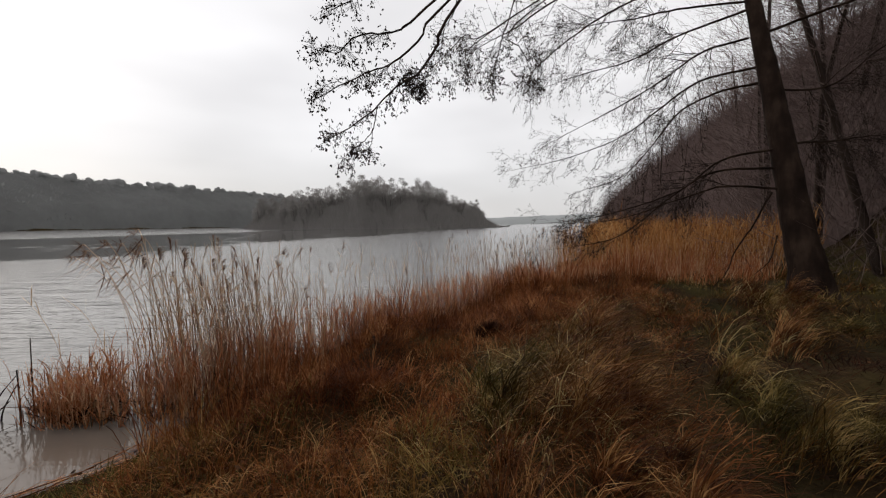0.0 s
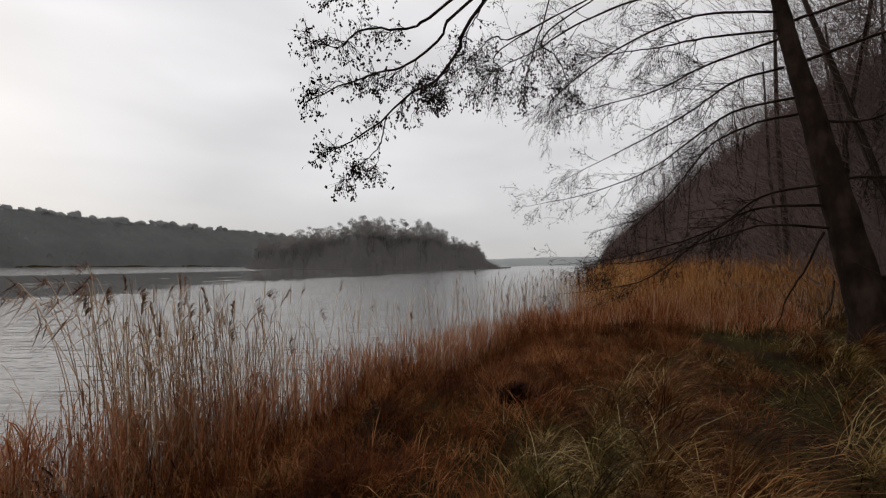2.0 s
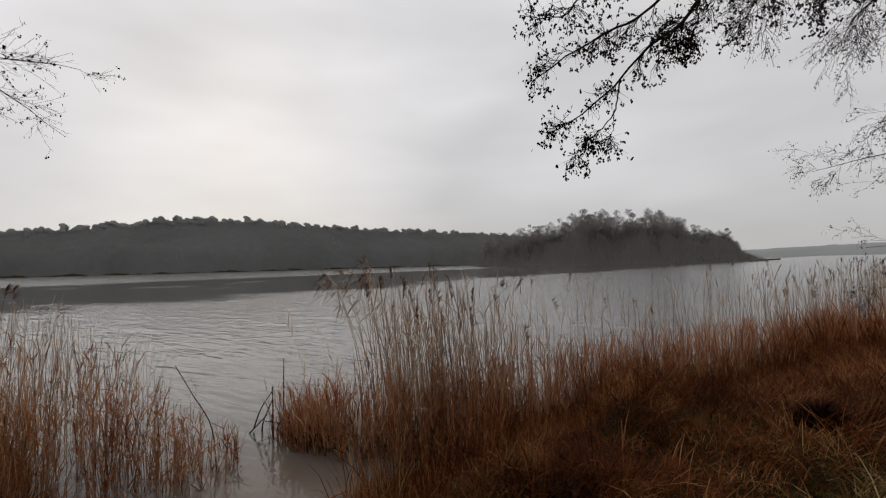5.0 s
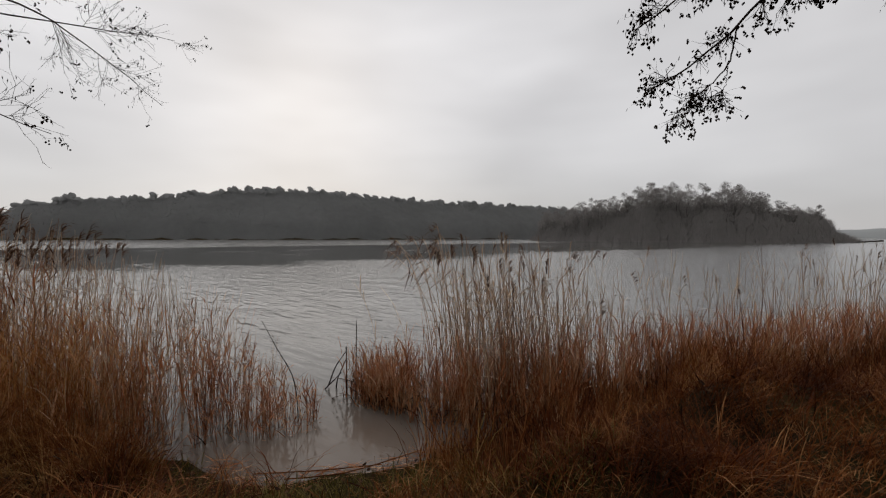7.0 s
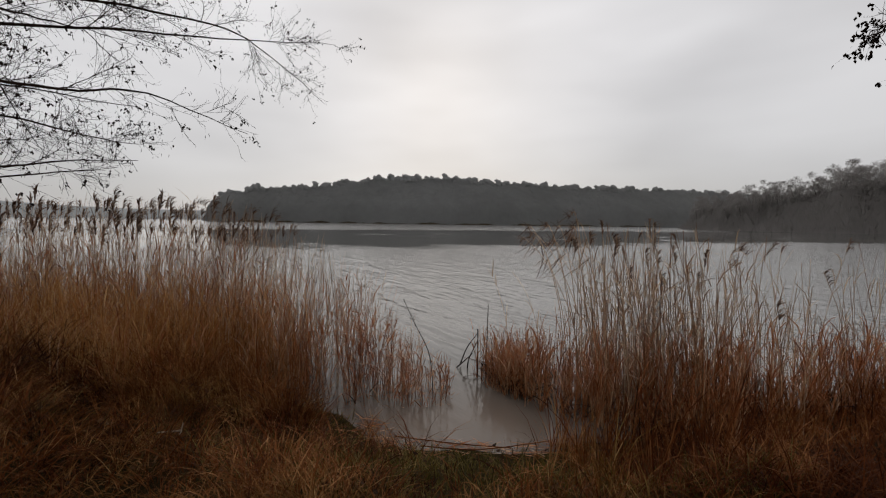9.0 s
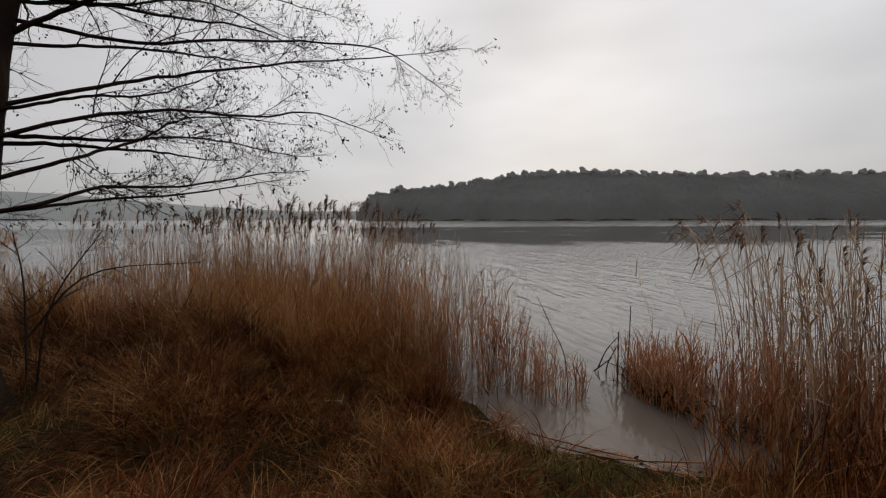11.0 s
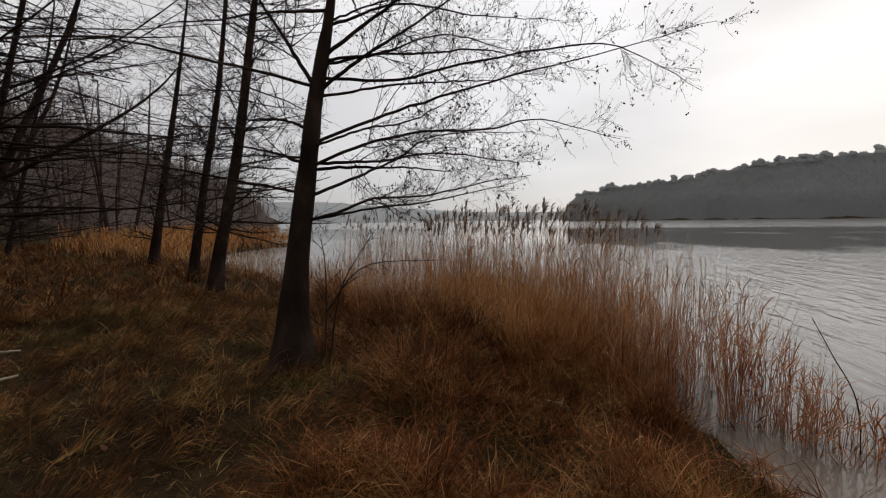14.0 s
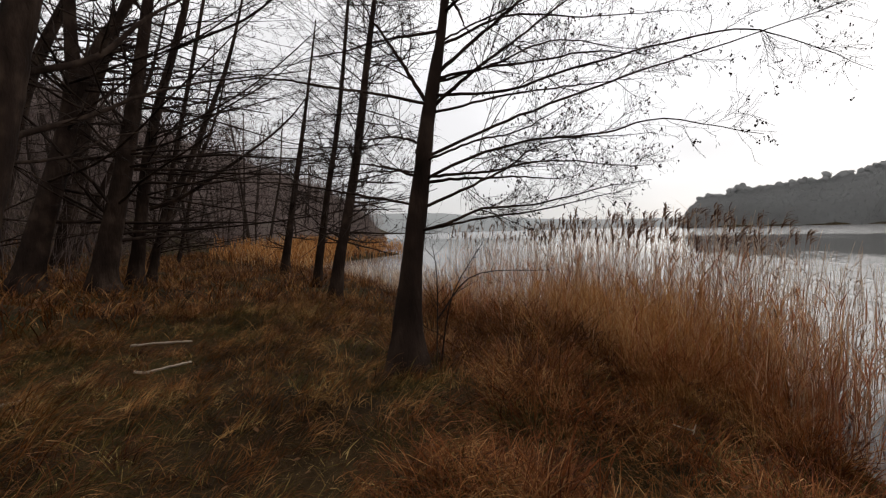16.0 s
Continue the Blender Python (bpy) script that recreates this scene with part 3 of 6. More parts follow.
ICO_FACES = np.array([(0, 11, 5), (0, 5, 1), (0, 1, 7), (0, 7, 10), (0, 10, 11), (1, 5, 9), (5, 11, 4), (11, 10, 2), (10, 7, 6), (7, 1, 8),
                      (3, 9, 4), (3, 4, 2), (3, 2, 6), (3, 6, 8), (3, 8, 9), (4, 9, 5), (2, 4, 11), (6, 2, 10), (8, 6, 7), (9, 8, 1)])


def masses(bag, mid, wide, ragged=0.14, tall=1.0, up=0.6):
    """Rounded masses of needles; returns soft normals for them."""
    n0 = len(mid)
    size = np.stack([wide, wide, wide * tall], -1)[:, None]
    shape = mid[:, None] + ICO[None] * size * rng.uniform(1 - ragged, 1 + ragged, (n0, 12, 1))
    bag.add(shape.reshape(-1, 3), (ICO_FACES[None] + 12 * np.arange(n0)[:, None, None]).reshape(-1, 3))
    return np.tile(unit(ICO + np.array([0, 0, up])), (n0, 1))


def face_outwards(tri, way):
    """Turns triangles so that their fronts look the given way."""
    wrong = (np.cross(tri[:, 1] - tri[:, 0], tri[:, 2] - tri[:, 0]) * way).sum(-1) < 0
    tri[wrong] = tri[wrong][:, [1, 0, 2]]


def lakeward(at, way, open_to):
    """Shading normals bent lakeward and up, to even and brighten far woods; blends that with the crown's own shape."""
    flat = np.array([open_to[0], open_to[1], 0.0]) - at * np.array([1, 1, 0])
    return unit(0.3 * way + 0.7 * unit(flat) + np.array([0, 0, 0.8]))


def canopy(name, box, step, inside, rise, shoulder, mat, label, cover, spray, bumps=(6.0, 2.5), seed=70, open_to=(-120, 110)):
    """The closed mass of a far wood: a billowing surface over the ground, shaggy with cover sprays of needles or twigs.
    inside gives metres in from the wood's edge, rise the height of the mass; spray is (length, width, lean upwards)."""
    X, Y = np.meshgrid(np.arange(box[0], box[1], step), np.arange(box[2], box[3], step), indexing="ij")
    X, Y = X + rng.uniform(-0.3, 0.3, X.shape) * step, Y + rng.uniform(-0.3, 0.3, X.shape) * step
    d = inside(X, Y)
    grown = np.sqrt(ease(0, shoulder, d))
    Z = height(X, Y) - 0.2 + grown * (rise(X, Y) + (relief(X, Y, bumps[0], seed) - 0.5) * bumps[1] + (relief(X, Y, bumps[0] * 0.4, seed + 1) - 0.5) * bumps[1] * 0.5)
    k = np.arange(X.size).reshape(X.shape)
    q = np.stack([k[:-1, :-1], k[1:, :-1], k[1:, 1:], k[:-1, 1:]], -1).reshape(-1, 4)
    q = q[(d.ravel()[q] > 0).any(1)]
    v = np.stack([X, Y, Z], -1).reshape(-1, 3)
    turn = np.cross(v[q[:, 2]] - v[q[:, 0]], v[q[:, 3]] - v[q[:, 1]])
    used, back = np.unique(q, return_inverse=True)
    q = back.reshape(-1, 4)
    v = v[used]
    way = np.zeros(v.shape)
    for c in range(4):
        np.add.at(way, q[:, c], turn)
    way = lakeward(v, unit(way), open_to)
    bag = Bag()
    bag.add(v, q)
    area = np.linalg.norm(turn, axis=1)
    pick = rng.choice(len(q), cover, p=area / area.sum())
    a, b2 = rng.uniform(0, 1, (2, cover, 1))
    p4 = v[q[pick]]
    at = (p4[:, 0] * (1 - a) + p4[:, 1] * a) * (1 - b2) + (p4[:, 3] * (1 - a) + p4[:, 2] * a) * b2
    face = way[q[pick, 0]]
    out = unit(face + rng.normal(size=at.shape) * 0.55 + np.array([0, 0, spray[2]]))
    side = unit(np.cross(out, rng.normal(size=at.shape)))
    length = rng.uniform(0.4, 1.2, (cover, 1)) * spray[0]
    tri = np.stack([at - side * spray[1] * 0.5, at + side * spray[1] * 0.5, at + out * length], 1)
    face_outwards(tri, face)
    bag.add(tri.reshape(-1, 3), np.arange(cover * 3).reshape(-1, 3))
    ob = tagged(bag.link(name, mat), label, "forest", kind="stuff")
    soften(ob, np.concatenate([way, np.repeat(face, 3, 0)]))
    return ob


def flecks(bag, centre, facing, size):
    """Small tufts that fray the outline of a crown; returns soft normals for them."""
    corner = rng.normal(size=(len(centre), 3, 3)) * size
    wrong = (np.cross(corner[:, 1] - corner[:, 0], corner[:, 2] - corner[:, 0]) * facing).sum(-1) < 0
    corner[wrong] = corner[wrong][:, ::-1]
    bag.add((centre[:, None] + corner).reshape(-1, 3), np.arange(len(centre) * 3).reshape(-1, 3))
    return np.repeat(facing, 3, 0)


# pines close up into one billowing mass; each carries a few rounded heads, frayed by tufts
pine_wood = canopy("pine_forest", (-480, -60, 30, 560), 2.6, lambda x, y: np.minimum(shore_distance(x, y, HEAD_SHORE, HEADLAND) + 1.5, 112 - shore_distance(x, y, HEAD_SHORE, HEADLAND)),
                   lambda x, y: 12.9 + 3 * (relief(0.63 * x + 0.78 * y, 0.15 * (0.63 * y - 0.78 * x), 6.5, 93) - 0.5), 6, HAZED_NEEDLE, "grey hazy pine forest covering the hilly far shore", 110000, (1.5, 0.5, 0.8), (6.5, 3.5), 70)
HEADS, TUFTS = 6, 45
lev = rng.uniform(0.74, 0.9, (len(pines), HEADS))
ang = rng.uniform(0, 2 * np.pi, lev.shape)
off = rng.uniform(0.2, 3.2, lev.shape)
mid = np.stack([proot[:, :1] + np.cos(ang) * off, proot[:, 1:2] + np.sin(ang) * off, proot[:, 2:] + ptall[:, None] * lev], -1)
on_ridge = (shore_distance(pines[:, 0], pines[:, 1], HEAD_SHORE, HEADLAND) > 48)
mid = mid[on_ridge].reshape(-1, 3)
wide_by = rng.uniform(1.8, 3.0, len(mid))
way_1 = masses(crowns, mid, wide_by, 0.16, 0.85, 0.8)
pick = rng.integers(0, len(mid), len(mid) * TUFTS // 5)
facing = unit(rng.normal(size=(len(pick), 3)) + np.array([0, 0, 0.7]))
way_2 = flecks(crowns, mid[pick] + facing * wide_by[pick][:, None] * np.array([1, 1, 0.8]) * rng.uniform(0.8, 1.2, (len(pick), 1)), facing, 0.5)
tops = tagged(crowns.link("treetop", HAZED_CROWN, pine_wood), kind="stuff")
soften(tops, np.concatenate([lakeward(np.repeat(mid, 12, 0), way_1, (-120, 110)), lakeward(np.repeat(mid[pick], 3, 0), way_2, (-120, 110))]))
tagged(trunks.link("timber", BARE_BARK, pine_wood), kind="stuff")


def pine_tree(tall, seed):
    """A far pine: a bare trunk under a few flattened, ragged clouds of needles."""
    global rng
    keep, rng = rng, np.random.default_rng(seed)
    root = new("pine_tree")
    wood, green = Bag(), Bag()
    bend = rng.normal(size=2) * 0.6
    path = curve([(0, 0, -1), (bend[0] * 0.4, bend[1] * 0.4, tall * 0.5), (bend[0], bend[1], tall * 0.95)], 8)
    tubes(wood, path[None], (tall * np.linspace(0.016, 0.005, 8))[None], 5)
    lp, lr = sprout(path[None], (tall * np.linspace(0.016, 0.005, 8))[None], 14, (0.5, 0.98), (1.4, 3.4), (40, 75), 4, 0.6, 0.15, 0.4)
    tubes(wood, lp, lr, 3)
    spot = np.vstack([lp[:, -1], path[-1:], path[-1:] + rng.normal(size=(3, 3)) * (1.2, 1.2, 0.5)])
    wide = rng.uniform(1.5, 2.5, len(spot))
    way_1 = masses(green, spot, wide, 0.16, 0.85, 0.8)
    pick = rng.integers(0, len(spot), 260)
    facing = unit(rng.normal(size=(260, 3)) + np.array([0, 0, 0.5]))
    way_2 = flecks(green, spot[pick] + facing * wide[pick][:, None] * np.array([1, 1, 0.65]) * rng.uniform(0.8, 1.25, (260, 1)), facing, 0.30)
    wood.link("trunk", BARE_BARK, root)
    crown = tagged(green.link("crown", HAZED_CROWN, root), kind="stuff")
    # normals tilted lakeward and up, so the crown shades like the pine mass
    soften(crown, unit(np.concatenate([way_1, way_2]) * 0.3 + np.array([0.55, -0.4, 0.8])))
    rng = keep
    return root


# pines that stand out above the ridge, placed on the skyline of the camera's view
pine_kinds = [pine_tree(15 + k, 300 + k) for k in range(5)]
k, at_bearing = 0, 21.0
while at_bearing < 83.4:
    r = np.arange(310, 600, 1.0)
    rx, ry = -np.sin(np.radians(at_bearing)) * r, np.cos(np.radians(at_bearing)) * r
    d2 = shore_distance(rx, ry, HEAD_SHORE, HEADLAND)
    sight = np.where((d2 > 4) & (d2 < 80), (height(rx, ry) + 14) / r, 0)
    best = int(np.argmax(sight))
    x, y = float(rx[best]), float(ry[best])
    ground_z = float(height(x, y))
    size = (crest(x, y) + rng.choice([-2.6, -1.8, -1.0, 0.0, 1.0]) + rng.normal() * 0.5 - ground_z) / (15 + k % 5)
    m = pose(x, y, ground_z, 0, 0, rng.uniform(-40, 40))
    ob = pine_kinds[k] if k < 5 else copy_thing(pine_kinds[k % 5], m)
    ob.matrix_basis = m
    ob.scale = (size * rng.uniform(0.8, 1.15), size * rng.uniform(0.8, 1.15), size)
    tagged(ob, "dark pine rising above the ridge of the far shore", "tree", "pines on the ridge")
    k, at_bearing = k + 1, at_bearing + rng.uniform(0.25, 0.75)


def twig_wood(name, spots, tall, mat, label, sprays=150, wide=0.26, spray=0.3, fine=0.05):
    """A leafless wood: trunks inside a haze of countless fine twigs."""
    root = on_ground(spots[:, 0], spots[:, 1], 0.3)
    count = len(spots)
    lev = rng.uniform(0.03, 1.0, (count, sprays))
    ang = rng.uniform(0, 2 * np.pi, lev.shape)
    lobe = 1 + 0.35 * np.sin(ang * 3 + lev * 7 + rng.uniform(0, 6, (count, 1)))
    rad = np.sqrt(np.clip(1 - (np.maximum(lev - 0.45, 0) / 0.58) ** 2, 0, 1)) * rng.uniform(0.2, 1.0, lev.shape) ** 0.6 * lobe * tall[:, None] * wide
    centre = np.stack([root[:, :1] + np.cos(ang) * rad, root[:, 1:2] + np.sin(ang) * rad, root[:, 2:] + tall[:, None] * lev], -1).reshape(-1, 3)
    out = unit(np.stack([np.cos(ang), np.sin(ang), np.full(ang.shape, 0.9)], -1).reshape(-1, 3) + rng.normal(size=(count * sprays, 3)) * 0.55)
    size = rng.uniform(1.5, 4.5, (len(centre), 1)) * spray
    bag, wood = Bag(), Bag()
    soft = unit(out * 0.6 + np.array([0, 0, 0.7]))
    side = unit(np.cross(out, rng.normal(size=out.shape))) * fine * rng.uniform(0.25, 0.7, (len(centre), 1))
    tri = np.stack([centre - side, centre + side, centre + out * size], 1)
    face_outwards(tri, soft)
    bag.add(tri.reshape(-1, 3), np.arange(tri.shape[0] * 3).reshape(-1, 3))
    tip = root + np.stack([rng.normal(size=count) * tall * 0.09, rng.normal(size=count) * tall * 0.09, tall * 0.9], -1)
    bend = (root + tip) / 2 + rng.normal(size=root.shape) * tall[:, None] * np.array([0.03, 0.03, 0])
    tubes(wood, np.stack([root, bend, tip], 1), tall[:, None] * np.array([0.011, 0.007, 0.003]))
    ob = tagged(bag.link(name, mat), label, "forest", kind="stuff")
    soften(ob, np.repeat(soft, 3, 0))
    tagged(wood.link("timber", BARE_BARK, ob), kind="stuff")
    return ob


def bare_tree(name, tall, seed, mat, limbs=18, branches=7, twigs=8, lean=0.06, thick=0.016, fine_width=0.0016, bark=None):
    """A leafless tree: trunk, limbs, branches and twigs. Returns the root object, standing at the origin."""
    global rng
    keep, rng = rng, np.random.default_rng(seed)
    root = new(name)
    way = rng.uniform(0, 2 * np.pi)
    lx, ly = np.cos(way) * lean * tall, np.sin(way) * lean * tall
    path = curve([(0, 0, -0.3), (lx * 0.2, ly * 0.2, tall * 0.33), (lx * 0.6 + rng.normal() * 0.15, ly * 0.6, tall * 0.66), (lx, ly, tall)], 10)
    r = tall * thick * np.linspace(1, 0.12, 10) ** 0.9
    r[0] *= 1.35
    wood, fine = Bag(), Bag()
    tubes(wood, path[None], r[None], 7)
    lp, lr = sprout(path[None], r[None], limbs, (0.2, 0.97), (tall * 0.26, tall * 0.46), (35, 75), 6, 0.6, 0.16, 0.42, shrink=0.55)
    tubes(fine, lp, lr, 3)
    bp2, br = sprout(lp, lr, branches, (0.2, 1.0), (tall * 0.09, tall * 0.2), (25, 60), 4, 0.25, 0.2, 0.6)
    ribbons(fine, bp2, br[:, 0] * 1.8)
    tp, tr = sprout(bp2, br, twigs, (0.1, 1.0), (tall * 0.04, tall * 0.10), (20, 65), 3, 0.15, 0.25, 0.7, shrink=0.3)
    ribbons(fine, tp, np.maximum(tr[:, 0] * 2, tall * fine_width))
    wood.link("trunk", bark or BARE_BARK, root)
    tagged(fine.link("crown", mat, root), kind="stuff")
    rng = keep
    return root


def island_tree(tall, seed):
    """A far leafless tree: a forking trunk whose limbs end in rounded clouds of fine twigs."""
    global rng
    keep, rng = rng, np.random.default_rng(seed)
    root = new("island_tree")
    wood, fine = Bag(), Bag()
    lean = rng.normal(size=2) * 0.8
    trunk = curve([(0, 0, -0.5), (lean[0] * 0.3, lean[1] * 0.3, tall * 0.35), (lean[0], lean[1], tall * 0.7)], 7)
    tubes(wood, trunk[None], np.linspace(0.28, 0.14, 7)[None], 5)
    lobes = 9
    ang = np.arange(lobes) * 2.4 + rng.uniform(0, 6)
    out = rng.uniform(0.04, 0.2, lobes) * tall
    lev = np.linspace(0.62, 0.93, lobes) * tall
    spot = np.stack([lean[0] + np.cos(ang) * out, lean[1] + np.sin(ang) * out, lev], -1)
    start = trunk[rng.integers(3, 7, lobes)]
    limbs = np.stack([start, (start * 0.45 + spot * 0.55) + np.array([0, 0, -0.5]), spot], 1)
    tubes(wood, limbs, np.tile([0.11, 0.08, 0.05], (lobes, 1)), 3)
    per = 150
    wide = rng.uniform(0.07, 0.12, lobes) * tall
    way = unit(rng.normal(size=(lobes, per, 3)) + np.array([0, 0, 0.35]))
    inner = spot[:, None] + way * wide[:, None, None] * rng.uniform(0.1, 0.6, (lobes, per, 1))
    tip = spot[:, None] + way * wide[:, None, None] * rng.uniform(0.75, 1.12, (lobes, per, 1)) * np.array([1, 1, 0.85])
    bent = (inner + tip) / 2 + rng.normal(size=tip.shape) * 0.12
    ribbons(fine, np.stack([inner, bent, tip], 2).reshape(-1, 3, 3), rng.uniform(0.05, 0.10, lobes * per))
    # trunks share the twigs' haze-paled colour
    wood.link("trunk", HAZED_FAR_TWIG, root)
    tagged(fine.link("crown", HAZED_FAR_TWIG, root), kind="stuff")
    rng = keep
    return root


ISLAND_LABELS = ("tall leafless grey-brown tree on the wooded island", "bushy leafless tree at the island's edge")
island_kinds = [island_tree(20, 60 + k) for k in range(6)]
isle = apart(scatter(900, (-94, 27, 180, 231), lambda x, y: ((x + 37) / 55) ** 2 + ((y - 205) / 24) ** 2 < 0.97), 5.6)
for k, (x, y) in enumerate(isle):
    edge = ((x + 34) / 60) ** 2
    size = (isle_top(x) - 1) / 20 * rng.choice([0.78, 0.9, 0.97, 1.0])
    m = pose(x, y, float(height(x, y)), 0, 0, rng.uniform(0, 360))
    src = island_kinds[k % 6]
    ob = src if k < 6 else copy_thing(src, m)
    ob.matrix_basis = m
    ob.scale = (size, size, size)
    tagged(ob, ISLAND_LABELS[0 if edge < 0.7 else 1], "tree", "trees on the island")
canopy("island_brush", (-98, 30, 176, 234), 1.8, lambda x, y: 14 * (1 - ((x + 34) / 61) ** 2 - ((y - 205) / 27) ** 2), lambda x, y: 0.46 * isle_top(x) + 4.5 * (relief(x, 0.2 * y, 5.5, 91) - 0.5), 5, HAZED_FAR_TWIG,
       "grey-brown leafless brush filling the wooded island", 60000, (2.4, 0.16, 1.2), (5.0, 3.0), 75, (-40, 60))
brush = apart(scatter(900, (-95, 28, 178, 232), lambda x, y: ((x + 36) / 56) ** 2 + ((y - 205) / 24) ** 2 < 1.0), 4.2)[:210]
brush_tall = isle_top(brush[:, 0]) * rng.uniform(0.5, 0.74, len(brush))
twig_wood("island_wood", brush, brush_tall, HAZED_FAR_TWIG, "grey leafless crowns of the wooded island", 900, 0.19, 0.36, 0.15)

# ---- leafless woods on the near shore ----
wood_kinds = [bare_tree("leafless_tree", 8 + 1.3 * k, 80 + k, BARE_TWIG, 15, 6, 4, 0.10, 0.010, 0.0019) for k in range(4)]


def wood_keep(x, y):
    d = inland(x, y)
    return (d > 7.6) & (d < 46) & (np.hypot(x, y) > 9) & ~((x > -6) & (x < 9.5) & (y > -9) & (y < 9))


places = apart(scatter(5200, (-95, 60, -75, 130), wood_keep), 1.9)
bearing = np.degrees(np.arctan2(-places[:, 0], places[:, 1]))
seen_side = ((bearing > -58) & (bearing < 20)) | (bearing > 108) | (bearing < -172)
dist = np.hypot(places[:, 0], places[:, 1])
chance = np.where(seen_side, np.clip(1.25 - dist / 55, 0.13, 0.85), 0.03)
chance = np.where((bearing > 100) & (dist < 24), 0.2 * chance, chance)
chance = np.where((bearing < -18) & (bearing > -50) & (dist < 60), 0, chance)
places = places[rng.uniform(0, 1, len(places)) < chance][:120]
far_left = apart(scatter(400, (-135, -22, -95, -26), lambda x, y: (inland(x, y) > 3) & (inland(x, y) < 30)), 4.0)[:24]
places = np.vstack([places, far_left])
for k, (x, y) in enumerate(places):
    size = rng.uniform(0.8, 1.35)
    m = pose(x, y, float(height(x, y)), rng.normal() * 3, rng.normal() * 3, rng.uniform(0, 360))
    ob = wood_kinds[k] if k < 4 else copy_thing(wood_kinds[k % 4], m)
    ob.matrix_basis = m
    ob.scale = (size, size, size)
    tagged(ob, "dark leafless tree in the hillside wood", "tree", "trees of the hillside wood")

far_spots = apart(scatter(1500, (-150, -24, -105, -27), lambda x, y: (inland(x, y) > 4) & (inland(x, y) < 48)), 3.6)[:420]
twig_wood("leafless_wood", far_spots, rng.uniform(10, 15, len(far_spots)), HAZED_HILL_TWIG, "brown leafless crowns on the hill round the inlet", 260, 0.3, 0.36, 0.045)
canopy("brushwood", (-170, -22, -120, -22), 2.2, lambda x, y: np.minimum(np.minimum(inland(x, y) - 3.5, 52 - inland(x, y)), np.minimum(np.hypot(x + 8, y + 12) - 33, -24 - y)), lambda x, y: 8.0 + 0 * x, 7, HAZED_HILL_TWIG, "brown leafless brushwood covering the hill round the inlet", 60000, (1.9, 0.11, 0.9), (6.0, 4.5), 76, (-40, 5))
side_spots = apart(scatter(1900, (12, 95, 16, 200), lambda x, y: (inland(x, y) > 8.5) & (inland(x, y) < 42)), 3.4)[:380]
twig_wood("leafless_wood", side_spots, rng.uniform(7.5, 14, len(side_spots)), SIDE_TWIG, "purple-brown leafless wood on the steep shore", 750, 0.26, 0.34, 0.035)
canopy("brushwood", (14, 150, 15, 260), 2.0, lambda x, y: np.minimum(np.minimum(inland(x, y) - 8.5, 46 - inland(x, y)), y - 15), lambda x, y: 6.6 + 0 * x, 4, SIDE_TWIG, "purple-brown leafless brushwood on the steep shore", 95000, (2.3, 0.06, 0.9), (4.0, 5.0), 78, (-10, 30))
near_spots = apart(scatter(600, (10.5, 26, 5, 24), lambda x, y: (inland(x, y) > 7.4) & (inland(x, y) < 24)), 2.2)[:90]
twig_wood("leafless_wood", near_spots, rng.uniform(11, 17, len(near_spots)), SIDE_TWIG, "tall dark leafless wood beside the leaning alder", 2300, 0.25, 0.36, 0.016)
back_spots = apart(scatter(900, (-34, 4, -46, -20), lambda x, y: (inland(x, y) > 10) & (inland(x, y) < 42)), 3.2)[:170]
twig_wood("leafless_wood", back_spots, rng.uniform(6, 11, len(back_spots)), HAZED_HILL_TWIG, "dark leafless wood rising behind the bank", 700, 0.28, 0.28, 0.02)

thicket = Bag()
tk = scatter(1100, (4, 45, 2, 60), lambda x, y: (inland(x, y) > 7.2) & (inland(x, y) < 30) & (x > 8.5) & (rng.uniform(0, 1, len(x)) < np.clip(1.2 - np.hypot(x, y) / 70, 0.08, 1)))
tk = np.vstack([tk, scatter(900, (-40, -2, -45, -9), lambda x, y: (inland(x, y) > 8.5) & (inland(x, y) < 30) & (np.hypot(x, y) > 15) & (rng.uniform(0, 1, len(x)) < np.clip(1.2 - np.hypot(x, y) / 60, 0.1, 1)))])
troot = np.repeat(on_ground(tk[:, 0], tk[:, 1], 0.1), 15, 0) + rng.normal(size=(len(tk) * 15, 3)) * np.array([0.5, 0.5, 0])
c = len(troot)
troot[:, 2] += rng.uniform(0, 1, c) ** 2 * 3.5
blades(thicket, troot, rng.uniform(0, 6.28, c), rng.uniform(0.8, 3.2, c), rng.uniform(0.1, 1.1, c), rng.uniform(-0.5, 0.9, c), rng.uniform(0.005, 0.012, c) * (1 + np.hypot(troot[:, 0], troot[:, 1]) / 40), 3)
tagged(thicket.link("thicket", BARE_TWIG), "dense dark leafless thicket climbing the slope", "bushes", kind="stuff")

